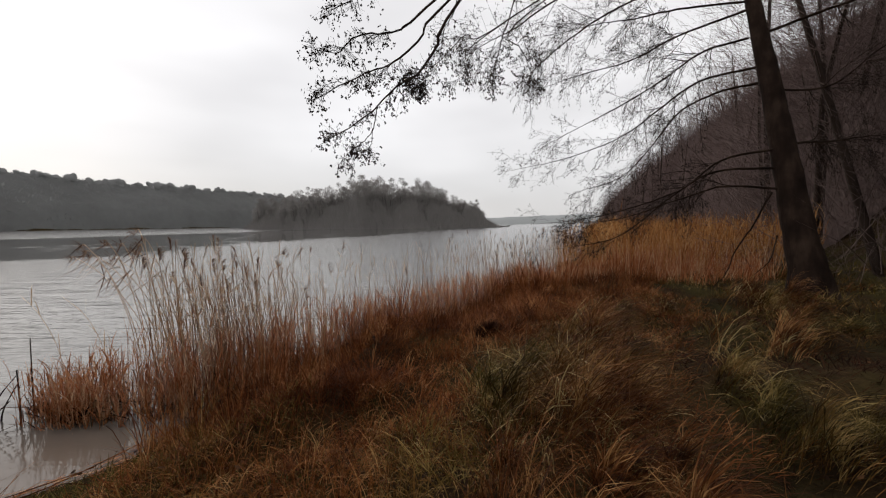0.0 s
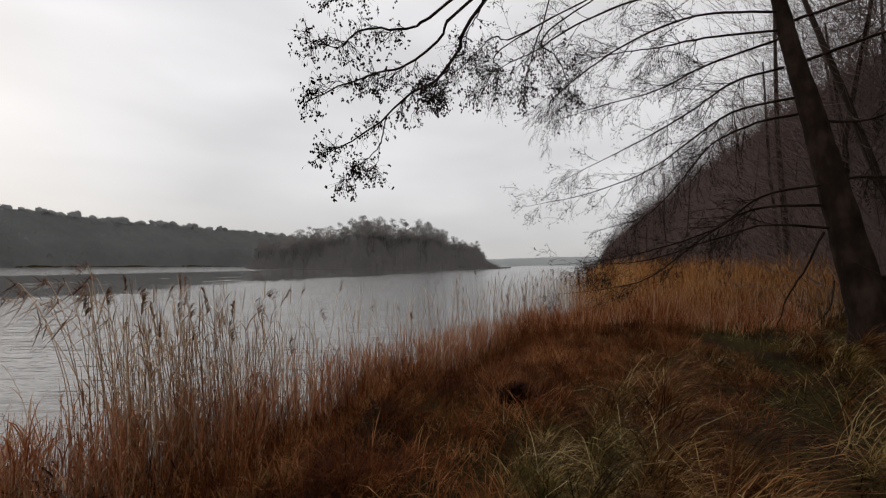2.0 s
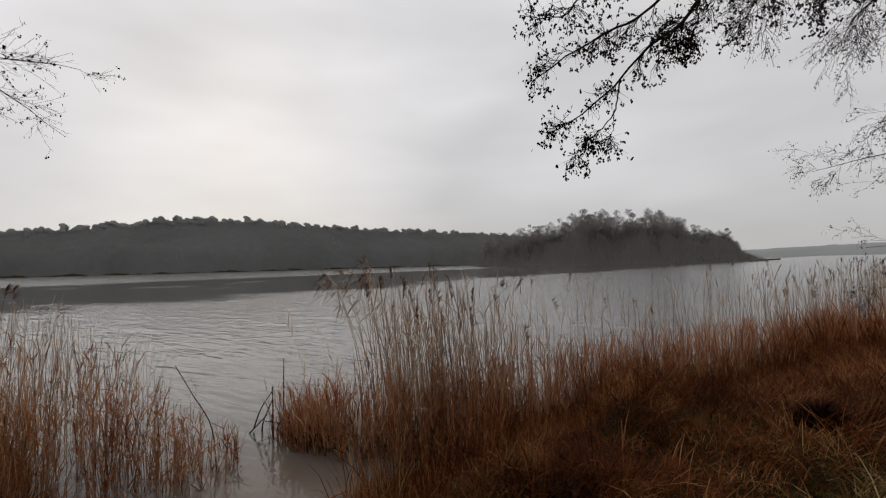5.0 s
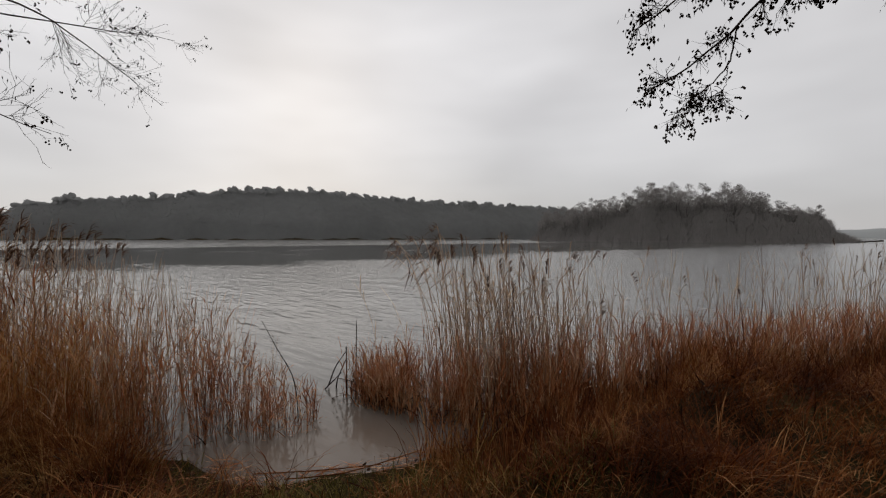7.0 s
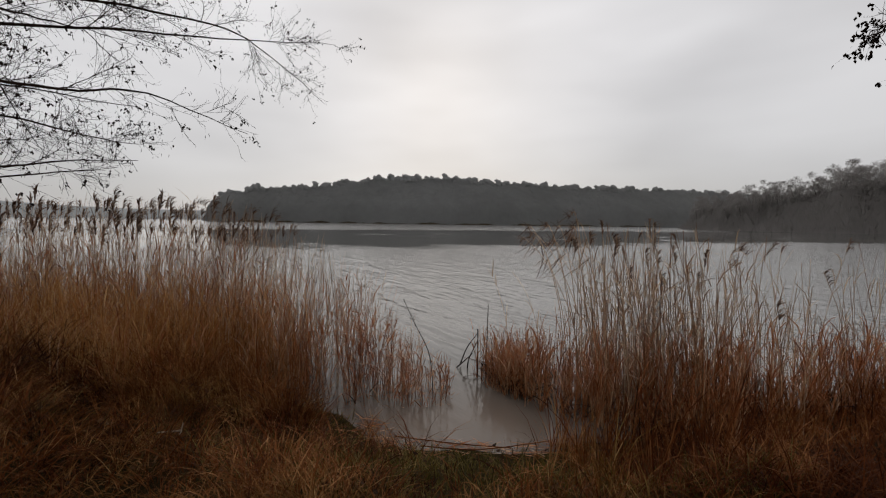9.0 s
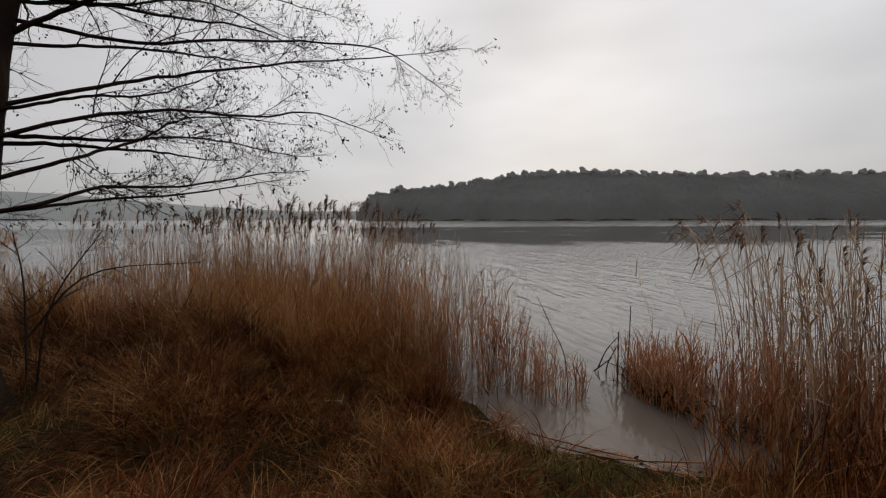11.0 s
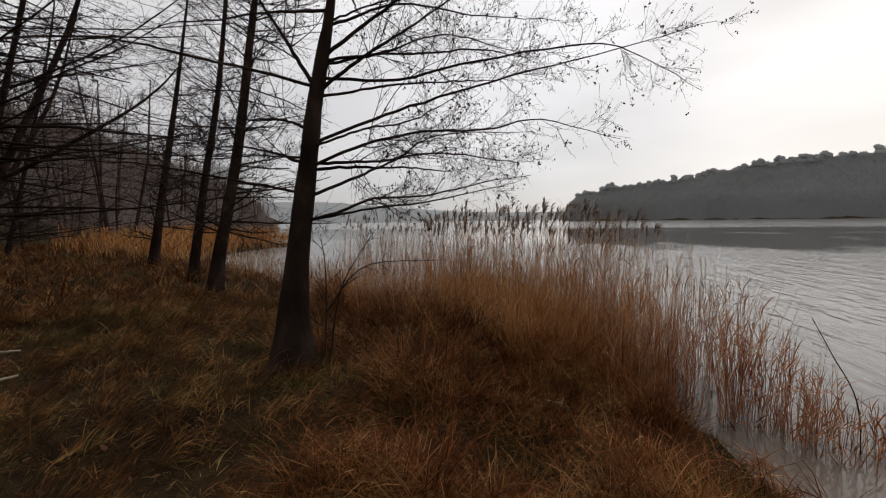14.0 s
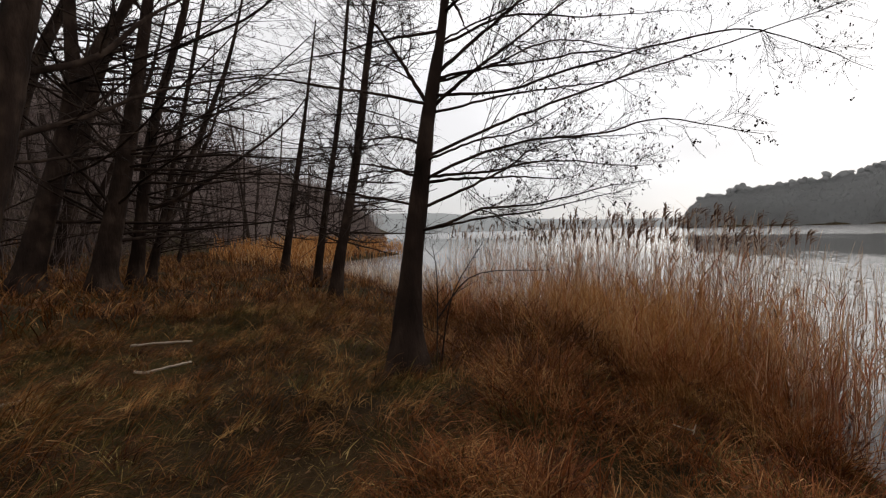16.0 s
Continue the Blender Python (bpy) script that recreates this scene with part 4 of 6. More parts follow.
# ---- alders on the bank ----


def alder(name, trunk_points, radius, label, flare=1.5, steps=18):
    """The root object of an alder with its trunk; limbs are added to it."""
    base = Vector(trunk_points[0])
    root = new(name)
    root.location = base
    path = curve(np.array(trunk_points) - np.array(base), steps)
    path[0, 2] -= 0.35
    tall = np.linspace(0, 1, steps)
    r = radius * (1 - 0.85 * tall**1.1)
    r = r * (1 + (flare - 1) * np.exp(-np.maximum(path[:, 2], 0) / 0.45))
    bag = Bag()
    fine = curve(path, 60)
    rr = np.interp(np.linspace(0, 1, 60), tall, radius * (1 - 0.85 * tall**1.1)) * (1 + (flare - 1) * np.exp(-np.maximum(fine[:, 2], 0) / 0.4))
    tubes(bag, fine[None], rr[None], 14)
    v = bag.verts[0]
    knobs = np.array([noise.noise(Vector(p) * 3.0) * 0.10 + noise.noise(Vector(p) * 9.0) * 0.05 for p in v])
    centre = np.repeat(fine, 14, 0)
    ridge = np.tile(1 + 0.10 * np.cos(np.arange(14) * 3 * 2 * np.pi / 14), 60) ** np.repeat(np.clip(1.2 - np.linspace(0, 8, 60), 0, 1), 14)
    bag.verts[0] = centre + (v - centre) * (1 + knobs)[:, None] * ridge[:, None]
    bag.link("trunk", BARK, root)
    tagged(root, label, "tree", "alders on the bank")
    return root, path, r


def limb(tree, points, radius, branches=16, twigs=8, sprigs=3, droop=-0.15, cones=0.5, reach=(0.5, 1.2), catkins=0.3, fork=(0.18, 1.0), twig=(0.16, 0.46), short=0.6, fine_wood=0.0021):
    """One limb of a tree with its branches, twigs, cones and catkins."""
    base = np.array(tree.location)
    path = curve(np.array(points) - base, 26)
    path[1:-1] += rng.normal(size=(24, 3)) * 0.004
    s = np.linspace(0, 1, 26)[:, None]
    path += s * np.sin(s * rng.uniform(9, 14, 3) + rng.uniform(0, 6, 3)) * 0.035 * np.linalg.norm(path[-1] - path[0]) / 3
    r = radius * np.linspace(1, 0.09, 26) ** 0.85
    wood, fine, fruit = Bag(), Bag(), Bag()
    tubes(wood, path[None], r[None], 6)
    b1, r1 = sprout(path[None], r[None], branches, fork, reach, (28, 68), 6, droop, 0.12, 0.4, flat=0.25, shrink=short, outer=1.0)
    tubes(wood, b1, r1, 4)
    b2, r2 = sprout(b1, r1, twigs, (0.12, 1.0), twig, (20, 55), 4, droop * 1.5, 0.16, 0.6, shrink=0.35)
    tubes(fine, b2, np.maximum(r2, fine_wood), 3)
    b3, r3 = sprout(b2, r2, sprigs, (0.25, 1.0), (0.05, 0.16), (25, 70), 3, droop * 2, 0.25, 0.7, shrink=0.2)
    ribbons(fine, b3, np.maximum(r3[:, 0] * 2, 1.5 * fine_wood))
    part_of = wood.link("limb", BARK, tree)
    tagged(fine.link("twig_spray", TWIG, part_of), kind="stuff")
    ends = b3[:, -1]
    with_cone = ends[rng.uniform(0, 1, len(ends)) < cones]
    if len(with_cone):
        twice = np.repeat(with_cone, 3, 0) + rng.normal(size=(len(with_cone) * 3, 3)) * 0.010
        beads(fruit, twice, rng.uniform(0.006, 0.010, len(twice)), rng.uniform(0.016, 0.026, len(twice)))
    hang = ends[rng.uniform(0, 1, len(ends)) < catkins]
    if len(hang):
        beads(fruit, hang, np.full(len(hang), 0.0028), rng.uniform(0.025, 0.05, len(hang)))
    if fruit.count:
        tagged(fruit.link("alder_cone", CONE, part_of, "small dark cones and hanging catkins"), kind="stuff")
    return path + base


ALDER_A = [(6.65, 7.42, 0.55), (6.46, 7.59, 1.93), (6.31, 7.78, 3.28), (6.13, 7.96, 4.67), (5.90, 8.15, 6.21), (5.6, 8.4, 9.0), (5.4, 8.7, 13.0)]
ALDER_B = [(-4.06, -1.36, 0.40), (-4.16, -1.35, 1.32), (-4.32, -1.29, 2.28), (-4.46, -1.25, 3.03), (-4.59, -1.18, 3.70), (-4.69, -1.13, 4.25), (-5.0, -0.9, 7.0), (-5.3, -0.7, 10.5)]
alder_a, _, _ = alder("alder_tree", ALDER_A, 0.275, "dark leaning alder with drooping leafless limbs and small cones", 1.6)
limb(alder_a, [(5.75, 8.15, 6.17), (4.19, 8.35, 6.08), (3.44, 8.54, 5.97), (2.08, 8.84, 5.92)], 0.024, 33, 11, 4, -0.25, 0.2, (0.5, 1.4), 0.5, short=0.45)
limb(alder_a, [(5.77, 8.14, 6.01), (4.52, 8.32, 5.58), (3.46, 8.80, 5.20), (1.97, 9.38, 4.95)], 0.024, 33, 11, 4, -0.25, 0.2, (0.5, 1.4), 0.5, short=0.45)
limb(alder_a, [(5.81, 8.11, 5.48), (5.01, 8.30, 5.28), (4.47, 8.68, 4.89), (3.46, 9.34, 4.31), (2.30, 9.71, 3.77)], 0.024, 33, 11, 4, -0.25, 0.2, (0.5, 1.4), 0.5, short=0.45)
limb(alder_a, [(5.90, 8.02, 4.90), (5.00, 8.27, 4.74), (4.38, 8.64, 4.28), (3.89, 9.12, 3.87), (2.90, 9.50, 3.54), (1.60, 9.78, 3.19)], 0.024, 33, 11, 4, -0.25, 0.2, (0.5, 1.4), 0.5, short=0.45)
limb(alder_a, [(5.95, 8.01, 4.61), (5.30, 8.25, 4.51), (4.90, 8.64, 4.27), (4.45, 9.10, 3.58), (3.86, 9.46, 2.98), (3.00, 9.84, 2.61)], 0.024, 33, 11, 4, -0.25, 0.2, (0.5, 1.4), 0.5, short=0.45)
limb(alder_a, [(6.14, 7.78, 3.34), (5.48, 8.27, 3.22), (5.06, 8.85, 2.73), (4.49, 9.33, 2.39), (3.82, 9.82, 2.22), (2.24, 10.31, 2.01)], 0.024, 33, 11, 4, -0.25, 0.2, (0.5, 1.4), 0.5, short=0.45)
limb(alder_a, [(6.16, 7.76, 2.99), (5.35, 8.26, 2.99), (4.96, 8.84, 2.65), (4.24, 9.59, 1.77), (3.58, 9.98, 1.56), (2.47, 10.36, 1.29)], 0.024, 33, 11, 4, -0.25, 0.2, (0.5, 1.4), 0.5, short=0.45)
limb(alder_a, [(6.20, 7.73, 2.61), (5.48, 8.24, 2.71), (4.97, 8.83, 2.46), (4.02, 9.41, 2.13), (2.86, 9.80, 1.95)], 0.024, 33, 11, 4, -0.25, 0.2, (0.5, 1.4), 0.5, short=0.45)
limb(alder_a, [(6.32, 7.95, 4.46), (7.13, 7.85, 4.51), (8.10, 7.79, 5.15), (9.46, 7.82, 5.81)], 0.024, 33, 11, 4, -0.25, 0.2, (0.5, 1.4), 0.5, short=0.45)
limb(alder_a, [(6.48, 7.84, 3.46), (7.28, 7.69, 3.48), (8.19, 7.49, 3.60)], 0.026, 33, 11, 4, -0.25, 0.2, (0.5, 1.4), 0.5, short=0.45)
limb(alder_a, [(5.88, 8.19, 6.85), (3.80, 7.88, 6.68), (2.13, 7.44, 5.96), (1.09, 6.99, 5.11), (0.42, 6.77, 4.71)], 0.026, 33, 11, 4, -0.25, 0.2, (0.5, 1.4), 0.5, short=0.45)
limb(alder_a, [(5.83, 8.17, 6.53), (4.33, 8.27, 6.49), (2.98, 8.44, 5.95), (2.03, 8.60, 5.26), (1.68, 8.57, 4.81)], 0.026, 33, 11, 4, -0.25, 0.2, (0.5, 1.4), 0.5, short=0.45)
limb(alder_a, [(5.7, 8.2, 7.4), (3.4, 6.9, 6.9), (1.17, 5.16, 5.68), (0.07, 4.44, 4.18), (-0.03, 4.43, 3.92), (-0.19, 4.42, 3.65), (-0.36, 4.41, 3.49), (-0.52, 4.36, 3.35), (-0.66, 4.25, 3.2), (-0.82, 4.13, 3.07), (-0.98, 4.02, 2.97), (-1.05, 3.98, 2.88)], 0.020, 27, 5, 2, -0.14, 0.55, (0.06, 0.17), 0.35, (0.45, 0.98), (0.05, 0.12), 0.5)
limb(alder_a, [(-0.66, 4.25, 3.2), (-0.7, 4.19, 2.96), (-0.81, 4.13, 2.8), (-0.93, 4.06, 2.71), (-0.95, 4.05, 2.62)], 0.006, 10, 5, 2, -0.14, 0.55, (0.06, 0.085), 0.35, (0.4, 0.98), (0.05, 0.12), 0.5)
limb(alder_a, [(-0.7, 4.19, 2.97), (-0.72, 4.19, 2.83), (-0.75, 4.19, 2.7)], 0.004, 5, 5, 2, -0.14, 0.55, (0.06, 0.06), 0.35, (0.5, 0.98), (0.05, 0.12), 0.5)
limb(alder_a, [(1.17, 5.16, 5.68), (-0.06, 4.36, 4.16), (-0.21, 4.32, 3.92), (-0.43, 4.22, 3.66), (-0.61, 4.1, 3.5), (-0.8, 3.98, 3.39), (-1, 3.8, 3.23), (-1.12, 3.71, 3.11), (-1.16, 3.68, 3)], 0.014, 22, 5, 2, -0.14, 0.55, (0.06, 0.17), 0.35, (0.3, 0.98), (0.05, 0.12), 0.5)
limb(alder_a, [(1.17, 5.16, 5.68), (-0.2, 4.26, 4.13), (-0.45, 4.16, 3.9), (-0.69, 4.04, 3.79), (-0.88, 3.91, 3.69), (-0.99, 3.84, 3.6), (-1.19, 3.73, 3.55)], 0.014, 21, 5, 2, -0.14, 0.55, (0.06, 0.17), 0.35, (0.35, 0.98), (0.05, 0.12), 0.5)
limb(alder_a, [(0.24, 4.7, 4.48), (-0.38, 4.17, 4.48), (-0.67, 4, 4.25), (-0.87, 3.91, 4.03), (-1.02, 3.83, 3.88)], 0.010, 16, 5, 2, -0.14, 0.55, (0.06, 0.187), 0.35, (0.2, 0.98), (0.05, 0.12), 0.5)
limb(alder_a, [(0.24, 4.7, 4.48), (-0.36, 4.17, 4.9), (-0.73, 3.99, 4.68), (-0.98, 3.89, 4.59), (-1.13, 3.8, 4.42)], 0.010, 16, 5, 2, -0.14, 0.55, (0.06, 0.204), 0.35, (0.2, 0.98), (0.05, 0.12), 0.5)
limb(alder_a, [(-0.19, 4.42, 3.65), (-0.26, 4.43, 3.55), (-0.26, 4.43, 3.45), (-0.44, 4.4, 3.33), (-0.49, 4.38, 3.13)], 0.006, 10, 5, 2, -0.14, 0.55, (0.06, 0.102), 0.35, (0.35, 0.98), (0.05, 0.12), 0.5)
limb(alder_a, [(2.08, 5.94, 5.55), (0.48, 4.42, 3.99), (0.26, 4.44, 3.97), (0.07, 4.44, 3.83), (-0.1, 4.46, 3.69), (-0.23, 4.45, 3.52), (-0.25, 4.45, 3.34)], 0.008, 14, 5, 2, -0.14, 0.55, (0.06, 0.145), 0.35, (0.35, 0.98), (0.05, 0.12), 0.5)
limb(alder_a, [(2.08, 5.94, 5.55), (0.39, 4.39, 3.9), (0.27, 4.4, 3.69), (0.18, 4.39, 3.49), (0.07, 4.38, 3.46)], 0.007, 11, 5, 2, -0.14, 0.55, (0.06, 0.128), 0.35, (0.45, 0.98), (0.05, 0.12), 0.5)
limb(alder_a, [(1.17, 5.16, 5.68), (0.72, 4.62, 4.22), (0.6, 4.65, 3.9), (0.56, 4.66, 3.68), (0.52, 4.67, 3.56)], 0.009, 16, 5, 2, -0.14, 0.55, (0.06, 0.187), 0.35, (0.3, 0.98), (0.05, 0.12), 0.5)
limb(alder_a, [(2.08, 5.94, 5.55), (0.81, 4.8, 4.23), (0.86, 4.78, 3.96), (0.98, 4.75, 3.7), (0.98, 4.74, 3.54)], 0.009, 16, 5, 2, -0.14, 0.55, (0.06, 0.204), 0.35, (0.3, 0.98), (0.05, 0.12), 0.5)
limb(alder_a, [(1.17, 5.16, 5.68), (0.24, 4.52, 4.48), (0.1, 4.49, 4.21), (0.02, 4.5, 3.99), (-0.08, 4.46, 3.71), (-0.19, 4.46, 3.55)], 0.008, 14, 5, 2, -0.14, 0.55, (0.06, 0.145), 0.35, (0.35, 0.98), (0.05, 0.12), 0.5)
limb(alder_a, [(6.03, 7.68, 2.54), (5.45, 7.67, 1.52), (5.00, 7.67, 0.72)], 0.02, 3, 2, 1, -0.1, 0, (0.2, 0.5), 0)
limb(alder_a, [(6.10, 7.60, 1.75), (5.80, 7.40, 1.30), (5.35, 7.50, 0.80)], 0.014, 2, 2, 1, -0.1, 0, (0.2, 0.4), 0)
for k in range(9):
    a, z0 = rng.uniform(0, 2 * np.pi), 5.5 + 0.8 * k
    p0 = np.array([6.0 - 0.09 * (z0 - 5), 8.05 + 0.1 * (z0 - 5), z0])
    w = np.array([np.cos(a), np.sin(a), 0.25])
    limb(alder_a, [p0, p0 + w * 1.2, p0 + w * 2.4 + (0, 0, -0.1), p0 + w * 3.6 + (0, 0, -0.4)], 0.03, 13, 8, 2, cones=0)

alder_b, _, _ = alder("alder_tree", ALDER_B, 0.118, "slender dark alder with a flared foot and spreading leafless limbs", 2.5)
limb(alder_b, [(-4.59, -1.17, 3.58), (-4.69, -0.67, 3.96), (-4.83, -0.21, 4.30), (-5.00, 0.35, 4.70), (-5.17, 0.92, 5.10)], 0.024, 15, 9, 3, 0.10, 0.15, (0.35, 1.0), 0.35, short=0.72, fine_wood=0.0014)
limb(alder_b, [(-4.50, -1.22, 3.20), (-4.57, -0.82, 3.48), (-4.69, -0.43, 3.76), (-4.91, 0.13, 4.18), (-5.14, 0.92, 4.57)], 0.024, 15, 9, 3, 0.10, 0.15, (0.35, 1.0), 0.35, short=0.72, fine_wood=0.0014)
limb(alder_b, [(-4.41, -1.24, 2.67), (-4.53, -0.63, 2.89), (-4.67, -0.14, 3.06), (-4.89, 0.47, 3.30), (-5.11, 1.08, 3.50), (-5.40, 1.94, 3.71), (-5.73, 2.94, 3.98)], 0.018, 17, 9, 3, 0.10, 0.15, (0.35, 1.0), 0.35, short=0.72, fine_wood=0.0014)
limb(alder_b, [(-4.34, -1.24, 2.42), (-4.43, -0.72, 2.63), (-4.54, -0.17, 2.75), (-4.60, 0.48, 2.73), (-4.62, 0.95, 2.82), (-4.65, 1.71, 2.63)], 0.018, 17, 9, 3, 0.10, 0.15, (0.35, 1.0), 0.35, short=0.72, fine_wood=0.0014)
limb(alder_b, [(-4.31, -1.27, 2.13), (-4.45, -0.80, 2.32), (-4.66, -0.44, 2.53), (-4.87, -0.06, 2.75), (-5.24, 0.92, 2.87)], 0.018, 17, 9, 3, 0.10, 0.15, (0.35, 1.0), 0.35, short=0.72, fine_wood=0.0014)
limb(alder_b, [(-4.24, -1.28, 1.89), (-4.29, -0.92, 1.98), (-4.38, -0.60, 2.09), (-4.55, -0.18, 2.14), (-4.74, 0.36, 2.22), (-5.00, 0.91, 2.36)], 0.018, 17, 9, 3, 0.10, 0.15, (0.35, 1.0), 0.35, short=0.72, fine_wood=0.0014)
limb(alder_b, [(-4.34, -1.24, 2.45), (-4.69, -0.70, 2.51), (-5.09, 0.02, 2.60), (-5.53, 0.93, 2.55)], 0.018, 17, 9, 3, 0.10, 0.15, (0.35, 1.0), 0.35, short=0.72, fine_wood=0.0014)
limb(alder_b, [(-4.50, -1.23, 3.33), (-4.81, -0.47, 3.35), (-5.13, 0.33, 3.61), (-5.45, 1.51, 3.81), (-5.60, 2.10, 3.64), (-5.76, 2.80, 3.33)], 0.018, 17, 9, 3, 0.10, 0.15, (0.35, 1.0), 0.35, short=0.72, fine_wood=0.0014)
limb(alder_b, [(-4.49, -1.25, 3.24), (-4.36, -1.49, 3.67), (-4.22, -1.73, 4.11), (-4.18, -1.94, 4.44)], 0.024, 15, 9, 3, 0.10, 0.15, (0.35, 1.0), 0.35, short=0.72, fine_wood=0.0014)
limb(alder_b, [(-4.41, -1.26, 2.80), (-4.27, -1.62, 2.90), (-4.16, -2.01, 2.80)], 0.018, 17, 9, 3, 0.10, 0.15, (0.35, 1.0), 0.35, short=0.72, fine_wood=0.0014)
limb(alder_b, [(-4.33, -1.29, 2.45), (-4.40, -1.85, 2.63), (-4.44, -2.52, 2.70)], 0.018, 17, 9, 3, 0.10, 0.15, (0.35, 1.0), 0.35, short=0.72, fine_wood=0.0014)
limb(alder_b, [(-4.66, -1.16, 3.90), (-5.06, -0.52, 4.23), (-5.58, 0.29, 4.30), (-6.06, 1.34, 4.31)], 0.018, 17, 9, 3, 0.10, 0.15, (0.35, 1.0), 0.35, short=0.72, fine_wood=0.0014)
limb(alder_b, [(-4.52, -1.20, 3.45), (-4.89, -0.61, 3.69), (-5.29, 0.06, 3.95), (-5.73, 1.00, 3.82)], 0.018, 17, 9, 3, 0.10, 0.15, (0.35, 1.0), 0.35, short=0.72, fine_wood=0.0014)
for k in range(28):
    z0 = 1.7 + 0.2 * k + rng.uniform(-0.05, 0.05)
    t = (z0 - 0.4) / 10.1
    p0 = curve(ALDER_B, 50)[np.argmin(np.abs(curve(ALDER_B, 50)[:, 2] - z0))]
    a = np.radians(rng.uniform(60, 140) if k % 2 else rng.uniform(190, 330))
    size = rng.uniform(1.3, 2.6)
    w = np.array([np.cos(a), np.sin(a), rng.uniform(0.02, 0.22)])
    limb(alder_b, [p0, p0 + w * size * 0.35, p0 + w * size * 0.7 + (0, 0, -0.05), p0 + w * size + (0, 0, rng.uniform(-0.25, 0.1))], rng.uniform(0.010, 0.020), 9, 6, 2, -0.05, 0.12, (0.25, 0.7), 0.25, fine_wood=0.0014)


def slim_alder(points, radius, label, limbs=90, reach=(0.9, 2.0), way=None, twig_width=0.006, low=0.10):
    """An alder further off: trunk and a crown of many level limbs."""
    tree, path, r = alder("alder_tree", points, radius, label, 1.5)
    fine = Bag()
    lp, lr = sprout(path[None], r[None], limbs, (low, 0.98), reach, (58, 95), 6, 0.12, 0.09, 0.20, shrink=0.35)
    if way is not None:
        lp = lp + np.linspace(0, 1, 6)[None, :, None] ** 1.3 * np.array(way) * rng.uniform(0.2, 1, (len(lp), 1, 1))
    tubes(fine, lp, np.clip(lr, 0.004, 0.05), 4)
    tree_limbs = tagged(fine.link("crown", BARK, tree), kind="stuff")
    thin = Bag()
    b1, r1 = sprout(lp, lr, 8, (0.12, 1.0), (0.3, 1.1), (25, 60), 4, 0.05, 0.15, 0.5)
    tubes(thin, b1, np.clip(r1, twig_width * 0.6, 0.012), 3)
    b2, r2 = sprout(b1, r1, 4, (0.2, 1.0), (0.1, 0.34), (25, 65), 3, 0.0, 0.25, 0.6)
    ribbons(thin, b2, np.maximum(r2[:, 0] * 2, twig_width))
    tagged(thin.link("twig_spray", TWIG, tree_limbs), kind="stuff")
    return tree


slim_alder([(-8.02, -5.49, 0.5), (-8.44, -5.09, 3.37), (-8.77, -4.86, 6.01), (-9.09, -4.64, 8.43), (-9.6, -4.4, 12)], 0.125, "tall slim dark alder, leafless, near the water's edge", 120, (1.0, 2.5))
slim_alder([(-9.19, -7.02, 0.5), (-9.52, -6.79, 3.04), (-9.83, -6.56, 5.21), (-10.2, -6.34, 8.81), (-10.5, -6.2, 12)], 0.105, "thin leafless alder with short level limbs", 110, (1.0, 2.3))
slim_alder([(-12.08, -11.07, 0.5), (-12.43, -10.8, 3.31), (-12.84, -10.47, 6.49), (-13.2, -10.1, 10)], 0.145, "leafless alder standing apart at the shore", 84)
FOREST = "heavy dark leafless tree leaning out from the wood"
slim_alder([(-4.98, -11.5, 0.75), (-5.15, -11.4, 1.75), (-5.87, -11.1, 5.13), (-5.92, -11.08, 7.45), (-6.2, -10.9, 13)], 0.30, FOREST, 38, (2.2, 5.2), (-1.0, 1.6, -0.2), 0.011, 0.3)
slim_alder([(-5.96, -10.5, 0.65), (-6.04, -10.46, 1.41), (-6.5, -10.22, 4.1), (-6.99, -9.94, 7.69), (-7.6, -9.6, 13)], 0.30, FOREST, 42, (2.2, 5.2), (-1.0, 1.8, -0.2), 0.011, 0.3)
slim_alder([(-6.98, -11.1, 0.65), (-7.04, -11.06, 1.28), (-7.44, -10.83, 4.62), (-8.24, -10.31, 8.38), (-9.0, -9.8, 13)], 0.20, FOREST, 42, (2.2, 5.2), (-1.0, 1.8, -0.2), 0.011, 0.3)
slim_alder([(-8.06, -12.2, 0.7), (-8.11, -12.18, 1.11), (-8.53, -11.92, 3.46), (-9.47, -11.27, 9.22), (-9.8, -11.0, 12)], 0.12, FOREST, 42, (1.8, 4.2), (-0.8, 1.6, -0.2), 0.011, 0.3)
slim_alder([(-10.98, -17.14, 0.8), (-11.51, -16.24, 3.56), (-12.62, -14.32, 8.8), (-13.2, -13.4, 13)], 0.16, FOREST, 42, (2.2, 5.6), (-1.0, 1.6, -0.3), 0.011, 0.3)
slim_alder([(-8.97, -19.21, 1.2), (-9.7, -18.18, 7.23), (-10.53, -16.77, 11.53), (-11, -16, 15)], 0.28, FOREST, 42, (2.2, 5.6), (-0.8, 1.4, 0), 0.011, 0.3)
for k in range(9):
    tree = [o for o in scene.objects if o.name.startswith("alder_tree") and o.get("label") == FOREST][k % 3]
    z0 = 3.2 + 0.75 * k
    p0 = np.array(tree.location) + (z0 - tree.location.z) * np.array([-0.15, 0.07, 1.0])
    end = np.array([rng.uniform(-1.8, 0.4), rng.uniform(4.5, 7.5), rng.uniform(0.3, 2.6)])
    limb(tree, [p0, p0 + end * (0.3, 0.3, 0.12), p0 + end * (0.6, 0.65, 0.5), p0 + end], rng.uniform(0.026, 0.045), 12, 8, 2, 0.05, 0.05, (0.7, 1.9), 0.05, (0.15, 1.0), (0.25, 0.7))
wood_edge = [o for o in scene.objects if o.name.startswith("alder_tree") and o.get("label") == FOREST]
